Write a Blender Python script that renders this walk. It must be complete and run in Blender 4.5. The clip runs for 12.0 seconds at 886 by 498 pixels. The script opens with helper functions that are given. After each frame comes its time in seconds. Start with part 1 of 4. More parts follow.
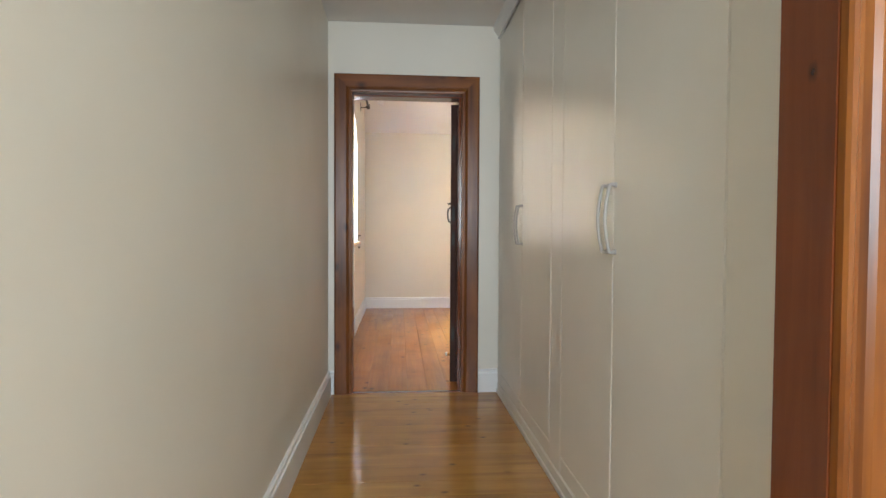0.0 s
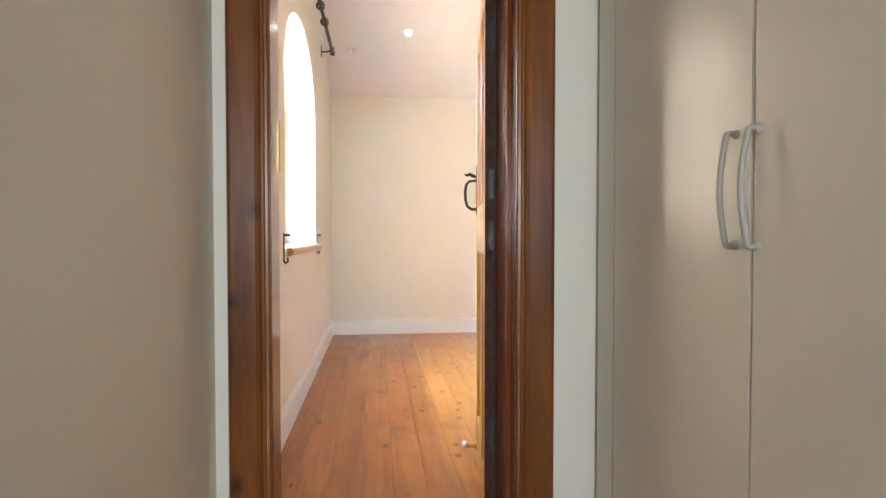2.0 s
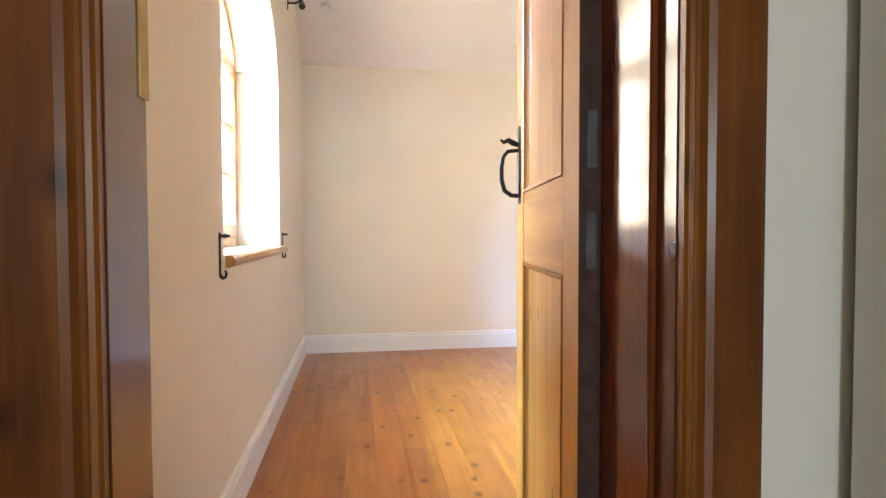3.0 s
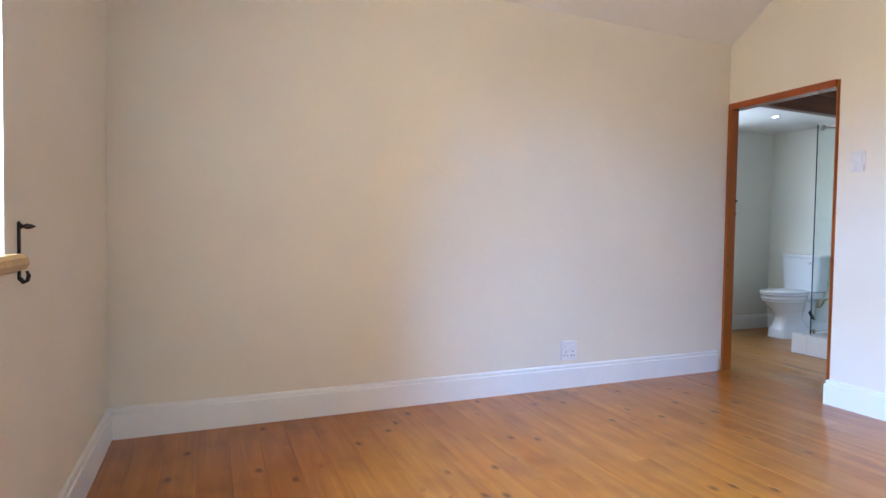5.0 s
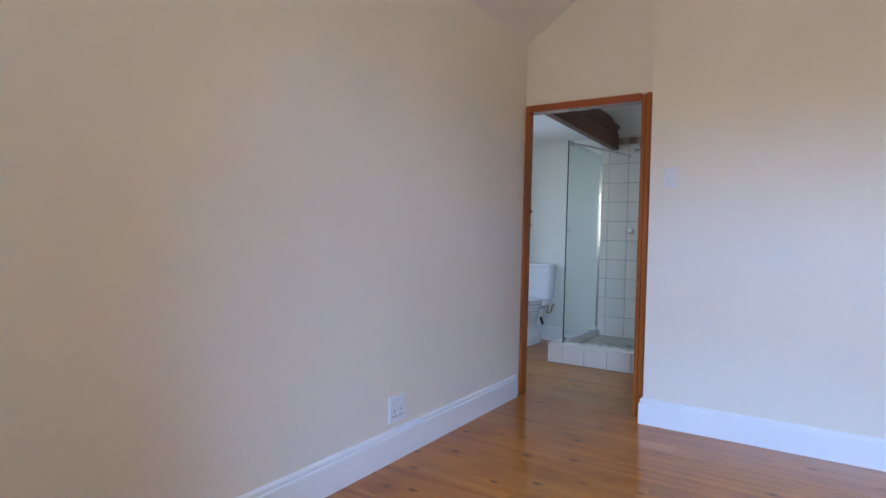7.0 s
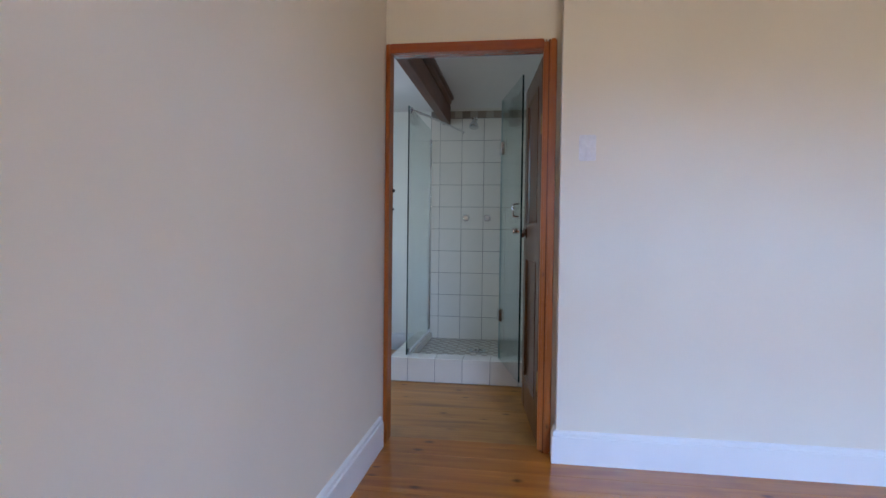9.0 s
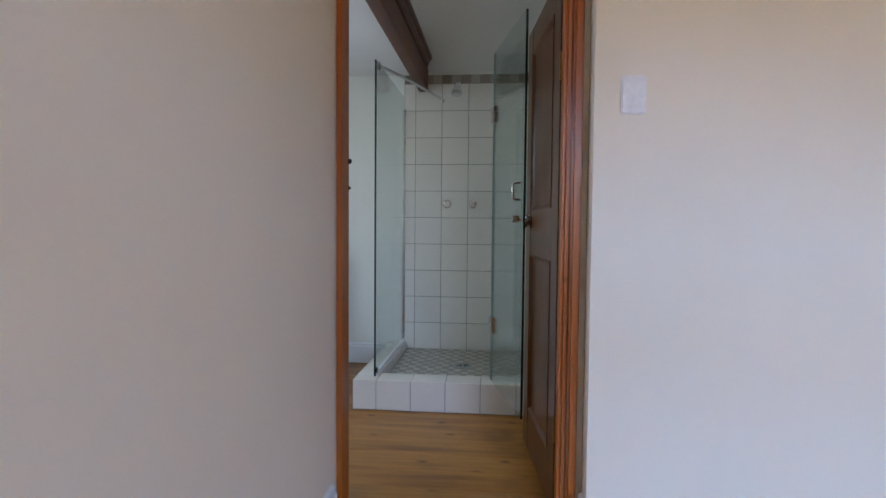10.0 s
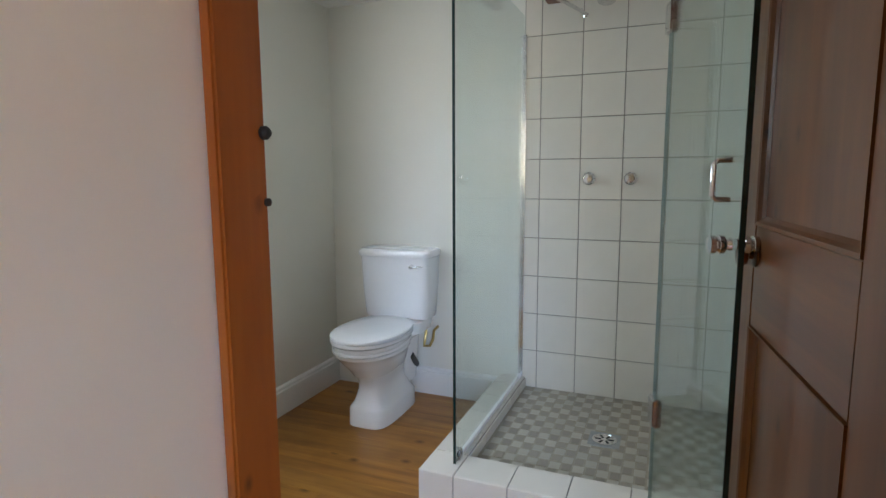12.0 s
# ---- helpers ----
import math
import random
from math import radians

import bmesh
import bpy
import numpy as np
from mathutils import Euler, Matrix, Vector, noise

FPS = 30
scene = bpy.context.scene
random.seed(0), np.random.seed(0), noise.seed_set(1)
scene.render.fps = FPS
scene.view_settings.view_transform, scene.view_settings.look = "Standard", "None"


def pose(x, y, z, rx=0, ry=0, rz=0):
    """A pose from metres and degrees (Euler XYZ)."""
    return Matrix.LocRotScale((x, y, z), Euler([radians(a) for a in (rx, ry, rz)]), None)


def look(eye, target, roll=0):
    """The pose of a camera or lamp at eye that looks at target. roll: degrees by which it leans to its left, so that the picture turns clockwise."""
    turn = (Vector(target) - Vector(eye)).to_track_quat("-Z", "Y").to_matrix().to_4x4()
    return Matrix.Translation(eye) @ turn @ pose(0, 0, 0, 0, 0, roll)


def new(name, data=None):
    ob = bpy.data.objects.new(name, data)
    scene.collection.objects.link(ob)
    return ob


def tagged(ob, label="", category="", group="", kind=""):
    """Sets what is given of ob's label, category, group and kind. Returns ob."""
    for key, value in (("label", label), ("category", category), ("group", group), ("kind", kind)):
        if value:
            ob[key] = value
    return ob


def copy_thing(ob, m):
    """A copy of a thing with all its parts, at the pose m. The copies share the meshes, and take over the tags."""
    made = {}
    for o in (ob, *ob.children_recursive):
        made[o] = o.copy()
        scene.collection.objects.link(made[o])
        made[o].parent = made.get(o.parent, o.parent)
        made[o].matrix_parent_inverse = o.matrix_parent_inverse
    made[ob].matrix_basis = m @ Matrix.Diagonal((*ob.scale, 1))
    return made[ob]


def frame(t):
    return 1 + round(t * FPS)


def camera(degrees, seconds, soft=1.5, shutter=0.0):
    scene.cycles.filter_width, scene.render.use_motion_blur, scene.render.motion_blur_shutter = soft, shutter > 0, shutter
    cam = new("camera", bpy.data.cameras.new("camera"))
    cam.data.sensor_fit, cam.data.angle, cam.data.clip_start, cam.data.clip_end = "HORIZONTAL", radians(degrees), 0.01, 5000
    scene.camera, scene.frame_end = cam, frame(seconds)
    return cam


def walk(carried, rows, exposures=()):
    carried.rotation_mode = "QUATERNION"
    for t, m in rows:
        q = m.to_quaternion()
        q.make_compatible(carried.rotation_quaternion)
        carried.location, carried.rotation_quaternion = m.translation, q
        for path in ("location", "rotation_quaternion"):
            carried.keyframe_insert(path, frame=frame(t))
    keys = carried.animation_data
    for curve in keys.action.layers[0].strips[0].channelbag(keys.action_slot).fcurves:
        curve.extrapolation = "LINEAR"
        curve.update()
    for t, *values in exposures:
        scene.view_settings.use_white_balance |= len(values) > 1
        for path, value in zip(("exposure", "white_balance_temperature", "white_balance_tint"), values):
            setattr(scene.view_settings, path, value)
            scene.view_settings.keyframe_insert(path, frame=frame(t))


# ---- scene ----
cam = camera(77.4, 12.0)
PATH = [
    (0, (0.998, -3.761, 1.091), (1.155, -1.768, 1.034), 0.3),
    (0.5, (1.04, -3.269, 1.099), (1.229, -1.279, 1.041), 0.3),
    (1, (1.046, -2.767, 1.107), (1.261, -0.779, 1.047), 0.2),
    (1.5, (1.025, -2.218, 1.09), (1.25, -0.232, 1.034), 0.2),
    (2, (0.995, -1.674, 1.053), (1.229, 0.312, 1.005), -0.0),
    (2.5, (0.963, -1.165, 1.061), (1.222, 0.817, 1.005), 0.0),
    (3.2, (0.983, -0.526, 1.071), (1.306, 1.447, 1.008), -0.2),
    (4.8, (0.953, 0.985, 1.08), (1.631, 2.865, 1.007), 0.8),
    (5, (0.966, 1.134, 1.061), (1.745, 2.975, 0.997), 0.9),
    (5.5, (0.982, 1.509, 1.059), (2.0, 3.23, 1.007), 1.2),
    (6, (0.992, 1.865, 1.083), (2.282, 3.384, 1.039), 1.3),
    (6.5, (1.024, 2.225, 1.097), (2.512, 3.561, 1.056), 1.2),
    (7, (1.027, 2.598, 1.11), (2.71, 3.679, 1.077), 1.5),
    (7.5, (1.099, 2.924, 1.108), (2.94, 3.705, 1.089), 1.4),
    (9.3, (2.134, 3.636, 1.114), (4.118, 3.876, 1.04), 0.7),
    (9.5, (2.32, 3.672, 1.117), (4.306, 3.889, 1.033), 0.7),
    (10, (2.733, 3.693, 1.103), (4.722, 3.889, 1.012), 0.5),
    (10.5, (3.141, 3.715, 1.145), (5.123, 3.967, 1.044), 0.3),
    (11, (3.51, 3.726, 1.176), (5.473, 4.084, 1.048), 0.1),
    (11.5, (3.829, 3.708, 1.234), (5.751, 4.229, 1.043), -0.2),
    (12, (4.123, 3.705, 1.272), (5.959, 4.455, 1.01), -0.3),
]
walk(cam, [(t, look(eye, target, roll)) for t, eye, target, roll in PATH],
     [(0.0, 0.85, 6300, 9), (0.5, 1.0, 6350, 9), (1.5, 1.15, 6400, 9), (2.5, 1.1, 6400, 9), (3.2, 0.82, 6500, 9), (4.8, 0.4, 6100, 10), (6.0, -0.1, 5900, 11), (7.5, -0.35, 5800, 11), (9.5, -0.40, 6200, 12), (10.5, -0.32, 6700, 12), (11.0, -0.22, 6900, 12), (11.5, -0.12, 7000, 12), (12.0, 0.12, 7050, 12)])

# ---------- world, sun, large lights ----------
world = bpy.data.worlds.new("sky")
scene.world = world
world.use_nodes = True
wn = world.node_tree
sky = wn.nodes.new("ShaderNodeTexSky")
sky.sky_type, sky.sun_disc = "NISHITA", False
sky.sun_elevation, sky.sun_rotation = radians(52), radians(120)
wn.links.new(sky.outputs[0], wn.nodes["Background"].inputs[0])
wn.nodes["Background"].inputs[1].default_value = 0.12
sun = new("sun", bpy.data.lights.new("sun", "SUN"))
sun.data.energy, sun.data.angle, sun.data.color = 3.0, radians(0.5), (1, 0.95, 0.88)
sun.matrix_world = look((20, -12, 30), (0, 0, 0))


def area(name, eye, target, sx, sy, watts, colour):
    ob = new(name, bpy.data.lights.new(name, "AREA"))
    ob.data.shape, ob.data.size, ob.data.size_y, ob.data.energy, ob.data.color = "RECTANGLE", sx, sy, watts, colour
    ob.matrix_world = look(eye, target)
    return ob


WINDOW_W, SKY_W, LOBBY_W, BATH_W = 264, 2250, 77, 31
area("window_daylight", (0.02, 2.30, 1.85), (3, 2.30, 1.7), 2.6, 2.2, WINDOW_W, (1.0, 0.86, 0.69))
area("window_skylight", (-1.6, 2.18, 3.15), (3.0, 2.05, 0.9), 3.1, 1.3, SKY_W, (0.27, 0.52, 1.0))
area("lobby_window_daylight", (1.1, -6.3, 1.6), (1.1, 0, 1.3), 1.3, 1.2, LOBBY_W, (0.82, 0.925, 1.0))
area("bath_window_daylight", (5.55, 5.86, 1.52), (5.8, 3.6, 0.3), 0.8, 0.95, BATH_W, (0.65, 0.80, 1.0))


# ---------- materials ----------
def lin(h):
    return tuple((int(h[i:i + 2], 16) / 255) ** 2.2 for i in (0, 2, 4)) + (1,)


class Mat:
    """A node material with a Principled shader and a few shorthand nodes."""
    def __init__(self, name):
        self.m = bpy.data.materials.new(name)
        self.m.use_nodes = True
        self.t = self.m.node_tree
        self.b = self.t.nodes["Principled BSDF"]

    def node(self, kind, **inputs):
        n = self.t.nodes.new(kind)
        for k, v in inputs.items():
            self.put(n.inputs[k.replace("_", " ")], v)
        return n

    def put(self, socket, v):
        if isinstance(v, bpy.types.NodeSocket):
            self.t.links.new(v, socket)
        else:
            socket.default_value = v

    def mapped(self, scale, shift=None):
        tc = self.node("ShaderNodeTexCoord")
        mp = self.node("ShaderNodeMapping", Vector=tc.outputs["Object"], Scale=scale)
        if shift is not None:
            self.put(mp.inputs["Location"], shift)
        return mp.outputs[0]

    def noise(self, vec, scale, detail=4.0, w=None, rough=0.55, distort=0.0):
        n = self.t.nodes.new("ShaderNodeTexNoise")
        n.noise_dimensions = "4D" if w is not None else "3D"
        self.put(n.inputs["Vector"], vec)
        n.inputs["Scale"].default_value, n.inputs["Detail"].default_value = scale, detail
        n.inputs["Roughness"].default_value, n.inputs["Distortion"].default_value = rough, distort
        if w is not None:
            self.put(n.inputs["W"], w)
        return n.outputs["Fac"]

    def ramp(self, fac, *stops):
        n = self.node("ShaderNodeValToRGB", Fac=fac)
        while len(n.color_ramp.elements) < len(stops):
            n.color_ramp.elements.new(0.5)
        for e, (p, c) in zip(n.color_ramp.elements, stops):
            e.position, e.color = p, c if isinstance(c, tuple) else (c, c, c, 1)
        return n.outputs[0]

    def mix(self, fac, a, b, mode="MIX"):
        n = self.t.nodes.new("ShaderNodeMix")
        n.data_type, n.blend_type = "RGBA", mode
        self.put(n.inputs[0], fac)
        self.put(n.inputs[6], a)
        self.put(n.inputs[7], b)
        return n.outputs[2]

    def maths(self, op, a, b=0.0):
        n = self.t.nodes.new("ShaderNodeMath")
        n.operation = op
        self.put(n.inputs[0], a)
        self.put(n.inputs[1], b)
        return n.outputs[0]

    def bump(self, height, strength, distance=0.002):
        n = self.node("ShaderNodeBump", Height=height, Strength=strength, Distance=distance)
        self.put(self.b.inputs["Normal"], n.outputs[0])

    def done(self, **inputs):
        for k, v in inputs.items():
            self.put(self.b.inputs[k.replace("_", " ")], v)
        return self.m


def plaster(name, colour, dull=0.62, relief=0.25):
    m = Mat(name)
    v = m.mapped((1, 1, 1))
    big, fine = m.noise(v, 1.1, 3), m.noise(v, 90, 4)
    c = m.mix(m.ramp(big, (0.35, 0.0), (0.7, 1.0)), colour, tuple(x * 0.94 for x in colour[:3]) + (1,))
    wave = m.noise(v, 2.6, 2)
    m.bump(m.maths("ADD", m.maths("MULTIPLY", fine, 0.12), m.maths("MULTIPLY", wave, 2.2)), relief, 0.006)
    return m.done(Base_Color=c, Roughness=m.ramp(big, (0.3, dull - 0.05), (0.7, dull + 0.05)), Specular_IOR_Level=0.4)


def paint(name, colour, rough=0.35):
    m = Mat(name)
    v = m.mapped((1, 1, 1))
    big = m.noise(v, 2.5, 2)
    c = m.mix(m.ramp(big, (0.3, 0.0), (0.8, 1.0)), colour, tuple(x * 0.95 for x in colour[:3]) + (1,))
    m.bump(big, 0.05, 0.004)
    return m.done(Base_Color=c, Roughness=m.ramp(big, (0.3, rough - 0.03), (0.8, rough + 0.05)))


def wood(name, light, mid, dark, axis, rough=0.25, knots=0.10, coat=0.5, size=1.0, wear=0.0, blotch=0.4, spread=0.10, relief=0.06, marked=0.8, polish=None, sheen=0.5):
    """Varnished knotty timber, with its grain along one axis of the object."""
    m = Mat(name)
    info = m.node("ShaderNodeObjectInfo")
    rnd = m.maths("MULTIPLY", info.outputs["Random"], 37.0)
    sc = [9.0 * size] * 3
    sc[axis] = 0.7 * size
    v = m.mapped(tuple(sc))
    grain = m.noise(v, 1.6, 6, rnd, 0.6, 0.6)
    sc2 = [55.0 * size] * 3
    sc2[axis] = 1.6 * size
    fine = m.noise(m.mapped(tuple(sc2)), 1.4, 4, rnd, 0.6, 0.3)
    broad = m.noise(m.mapped((1.3, 1.3, 1.3)), 1.0, 2, rnd)
    c = m.ramp(grain, (0.28, dark), (0.45, mid), (0.68, light))
    c = m.mix(m.maths("MULTIPLY", m.ramp(fine, (0.35, 0.0), (0.72, 1.0)), 0.35), c, dark)
    c = m.mix(m.maths("MULTIPLY", m.ramp(broad, (0.42, 0.0), (0.66, 1.0)), 0.45), c, mid)
    patch = m.noise(m.mapped((3.1, 3.1, 3.1)), 1.0, 3, m.maths("MULTIPLY", rnd, 0.05))
    c = m.mix(m.maths("MULTIPLY", m.ramp(patch, (0.5, 0.0), (0.68, 1.0)), blotch), c, dark)
    tint = m.ramp(info.outputs["Random"], (0.0, 1.0 - spread), (0.5, 0.98), (1.0, 0.98 + spread))
    c = m.mix(1.0, c, tint, "MULTIPLY")
    vo = m.t.nodes.new("ShaderNodeTexVoronoi")
    vo.voronoi_dimensions = "2D"
    xyz = m.node("ShaderNodeSeparateXYZ", Vector=m.mapped((1, 1, 1)))
    across = m.maths("ADD", xyz.outputs[(axis + 1) % 3], xyz.outputs[(axis + 2) % 3])
    uv = m.node("ShaderNodeCombineXYZ", X=m.maths("ADD", m.maths("MULTIPLY", across, 11.5), rnd), Y=m.maths("ADD", m.maths("MULTIPLY", xyz.outputs[axis], 7.5), rnd))
    m.put(vo.inputs["Vector"], uv.outputs[0])
    vo.inputs["Scale"].default_value = 1.0
    pick = m.ramp(vo.outputs["Color"], (0.77, 0.0), (0.82, 1.0))
    dist = m.maths("ADD", vo.outputs["Distance"], m.maths("MULTIPLY", m.maths("SUBTRACT", fine, 0.5), 0.16))
    knot = m.maths("MULTIPLY", m.ramp(dist, (knots * 0.4, 1.0), (knots * 2.8, 0.0)), pick)
    c = m.mix(m.maths("MULTIPLY", knot, marked), c, (dark[0] * 0.34, dark[1] * 0.3, dark[2] * 0.3, 1))
    rg = m.ramp(broad, (0.3, rough - 0.05), (0.75, rough + 0.10 + wear))
    m.bump(m.maths("ADD", grain, m.maths("MULTIPLY", fine, 0.5)), relief, 0.0015)
    return m.done(Base_Color=c, Roughness=rg, Coat_Weight=coat, Coat_Roughness=polish or rough * 0.7, Specular_IOR_Level=sheen)


def plain(name, colour, rough, metal=0.0, coat=0.0, bumps=0.0, stain=0.85):
    m = Mat(name)
    n = m.noise(m.mapped((1, 1, 1)), 40, 4)
    c = m.mix(m.ramp(n, (0.35, 0.0), (0.75, 1.0)), colour, tuple(x * stain for x in colour[:3]) + (1,))
    if bumps:
        m.bump(n, bumps, 0.003)
    return m.done(Base_Color=c, Roughness=m.ramp(n, (0.3, rough * 0.85), (0.75, rough * 1.2)), Metallic=metal, Coat_Weight=coat)


def tile_mat(name, colour, rough, spread):
    m = Mat(name)
    info = m.node("ShaderNodeObjectInfo")
    geo = m.node("ShaderNodeNewGeometry")
    r = m.maths("FRACT", m.maths("ADD", info.outputs["Random"], geo.outputs["Random Per Island"]))
    n = m.noise(m.mapped((1, 1, 1)), 14, 4)
    c = m.mix(r, colour, tuple(x * (1 - spread) for x in colour[:3]) + (1,))
    c = m.mix(m.maths("MULTIPLY", n, 0.25), c, tuple(x * 0.8 for x in colour[:3]) + (1,))
    m.bump(m.noise(m.mapped((1, 1, 1)), 9, 2), 0.08, 0.004)
    return m.done(Base_Color=c, Roughness=m.ramp(n, (0.3, rough), (0.7, rough + 0.1)))


CREAM = plaster("cream_wall_paint", (0.80, 0.748, 0.638, 1), 0.5)
HALLPAINT = plaster("hall_wall_paint", (0.78, 0.745, 0.66, 1), 0.42, 0.15)
BATHPAINT = plaster("bathroom_wall_paint", (0.78, 0.77, 0.70, 1), 0.5)
CEILPAINT = plaster("ceiling_paint", (0.82, 0.80, 0.77, 1), 0.7, 0.15)
TRIM = paint("white_gloss_trim", (0.83, 0.83, 0.82, 1), 0.33)
CUPBOARD = paint("cupboard_enamel", (0.76, 0.735, 0.665, 1), 0.31)
HANDLE = paint("handle_enamel", (0.43, 0.42, 0.40, 1), 0.4)
FLOOR = wood("bedroom_floor_pine", (0.53, 0.205, 0.024, 1), (0.40, 0.130, 0.013, 1), (0.23, 0.060, 0.007, 1), 1, 0.34, 0.10, 0.5, 1.0, 0.0, 0.55, 0.06, 0.03, 0.9, 0.12, 0.22)
FLOOR_HALL = wood("hall_floor_pine", (0.54, 0.285, 0.045, 1), (0.42, 0.19, 0.028, 1), (0.21, 0.078, 0.012, 1), 0, 0.34, 0.06, 0.5, 1.0, 0.0, 0.6, 0.06, 0.04, 0.9, 0.12, 0.22)
FLOOR_BATH = wood("bathroom_floor_timber", (0.48, 0.225, 0.042, 1), (0.36, 0.150, 0.026, 1), (0.17, 0.062, 0.012, 1), 1, 0.36, 0.09, 0.2, blotch=0.7, sheen=0.3)
CASING = wood("casing_timber", (0.29, 0.096, 0.009, 1), (0.175, 0.050, 0.005, 1), (0.065, 0.017, 0.003, 1), 2, 0.33, 0.12, 0.2, sheen=0.3)
CASING_TOP = wood("casing_timber_head", (0.29, 0.096, 0.009, 1), (0.175, 0.050, 0.005, 1), (0.065, 0.017, 0.003, 1), 0, 0.33, 0.12, 0.2, sheen=0.3)
LINING = wood("jamb_lining", (0.20, 0.052, 0.015, 1), (0.14, 0.034, 0.010, 1), (0.07, 0.018, 0.006, 1), 2, 0.15, 0.05, 0.25)
LEAF = wood("pine_door_leaf", (0.62, 0.31, 0.055, 1), (0.50, 0.21, 0.032, 1), (0.30, 0.10, 0.016, 1), 2, 0.34, 0.075, 0.45, polish=0.14)
LEAF_RAIL = wood("pine_door_rail", (0.62, 0.31, 0.055, 1), (0.50, 0.21, 0.032, 1), (0.30, 0.10, 0.016, 1), 0, 0.34, 0.075, 0.45, polish=0.14)
# near-black: the door edge and the shade beside the jamb in one colour
EDGE = plain("door_edge_shaded", (0.045, 0.014, 0.007, 1), 0.75, 0, 0, 0.3)
FRAME2 = wood("meranti_frame", (0.44, 0.130, 0.020, 1), (0.36, 0.095, 0.013, 1), (0.25, 0.058, 0.008, 1), 2, 0.38, 0.05, 0.2, blotch=0.2, polish=0.2, sheen=0.35)
FRAME2_TOP = wood("meranti_frame_head", (0.40, 0.10, 0.03, 1), (0.30, 0.065, 0.018, 1), (0.18, 0.035, 0.01, 1), 1, 0.15, 0.05, 0.5)
LEAF2 = wood("dark_door_leaf", (0.16, 0.052, 0.010, 1), (0.10, 0.030, 0.006, 1), (0.05, 0.014, 0.003, 1), 2, 0.32, 0.06, 0.25, polish=0.12, sheen=0.3)
LEAF2_RAIL = wood("dark_door_rail", (0.16, 0.052, 0.010, 1), (0.10, 0.030, 0.006, 1), (0.05, 0.014, 0.003, 1), 0, 0.32, 0.06, 0.25, polish=0.12, sheen=0.3)
BEAM = wood("beam_timber", (0.17, 0.050, 0.018, 1), (0.11, 0.030, 0.011, 1), (0.055, 0.015, 0.007, 1), 0, 0.45, 0.05, 0.1)
SASH = wood("window_pine", (0.60, 0.36, 0.12, 1), (0.48, 0.26, 0.08, 1), (0.30, 0.14, 0.04, 1), 2, 0.34, 0.05, 0.3)
IRON = plain("black_wrought_iron", (0.022, 0.018, 0.015, 1), 0.5, 0.2, 0, 0.3)
CHROME = plain("chrome", (0.78, 0.78, 0.79, 1), 0.12, 1.0)
BRASS = plain("aged_brass", (0.45, 0.32, 0.12, 1), 0.35, 1.0)
CERAMIC = plain("white_vitreous_china", (0.80, 0.81, 0.82, 1), 0.12, 0, 0.5, 0, 0.985)
SEATWHITE = plain("white_seat_plastic", (0.82, 0.83, 0.85, 1), 0.22, 0, 0, 0, 0.985)
PLASTIC = plain("white_socket_plastic", (0.80, 0.80, 0.80, 1), 0.35)
DARK = plain("dark_slot", (0.03, 0.03, 0.03, 1), 0.6)
GREYSEAL = plain("grey_silicone", (0.32, 0.33, 0.33, 1), 0.5)
GROUT = plain("tile_grout", (0.27, 0.245, 0.21, 1), 0.85, 0, 0, 0.3)
GROUT_PALE = plain("pale_mosaic_grout", (0.40, 0.355, 0.29, 1), 0.85, 0, 0, 0.3)
TILE = tile_mat("white_wall_tile", (0.74, 0.69, 0.61, 1), 0.16, 0.06)
BORDER = tile_mat("stone_border_tile", (0.40, 0.33, 0.26, 1), 0.4, 0.55)
MOSAIC = tile_mat("mosaic_brown_stone", (0.34, 0.295, 0.24, 1), 0.4, 0.2)
MOSAIC_PALE = tile_mat("mosaic_cream_stone", (0.50, 0.46, 0.39, 1), 0.4, 0.2)
BORDER_PALE = tile_mat("stone_border_pale", (0.46, 0.41, 0.34, 1), 0.4, 0.2)
GREEN_EDGE = plain("dark_glass_edge", (0.012, 0.03, 0.028, 1), 0.1)
PALE_EDGE = plain("pale_glass_edge", (0.30, 0.40, 0.38, 1), 0.1)
GROUND = plain("garden_ground", (0.12, 0.14, 0.06, 1), 0.9)


def glass(name, tint, rough=0.0):
    m = Mat(name)
    tr = m.node("ShaderNodeBsdfTransparent", Color=tint)
    gl = m.node("ShaderNodeBsdfGlossy", Roughness=rough)
    lw = m.node("ShaderNodeLayerWeight", Blend=0.5)
    gloss = m.maths("ADD", m.maths("MULTIPLY", m.maths("POWER", lw.outputs["Facing"], 4.0), 0.5), 0.035)
    mx = m.node("ShaderNodeMixShader", Fac=gloss)
    m.t.links.new(tr.outputs[0], mx.inputs[1])
    m.t.links.new(gl.outputs[0], mx.inputs[2])
    m.t.links.new(mx.outputs[0], m.t.nodes["Material Output"].inputs[0])
    return m.m


GLASS = glass("shower_glass", (0.925, 0.965, 0.955, 1))
PANE = glass("window_glass", (0.97, 0.98, 0.98, 1))


def lamp_mat(name, colour, strength):
    m = Mat(name)
    return m.done(Base_Color=(0.8, 0.8, 0.8, 1), Emission_Color=colour, Emission_Strength=strength)


BULB = lamp_mat("downlight_lamp", (1, 0.95, 0.86, 1), 14)


# ---------- mesh helpers ----------
def part(name, bm, material, parent=None, label="", smooth=False):
    bmesh.ops.recalc_face_normals(bm, faces=bm.faces)
    me = bpy.data.meshes.new(name)
    bm.to_mesh(me)
    bm.free()
    me.materials.append(material)
    if smooth:
        for p in me.polygons:
            p.use_smooth = True
        me.set_sharp_from_angle(angle=radians(40))
    ob = new(name, me)
    if parent:
        ob.parent = parent
    if label:
        tagged(ob, label)
    return ob


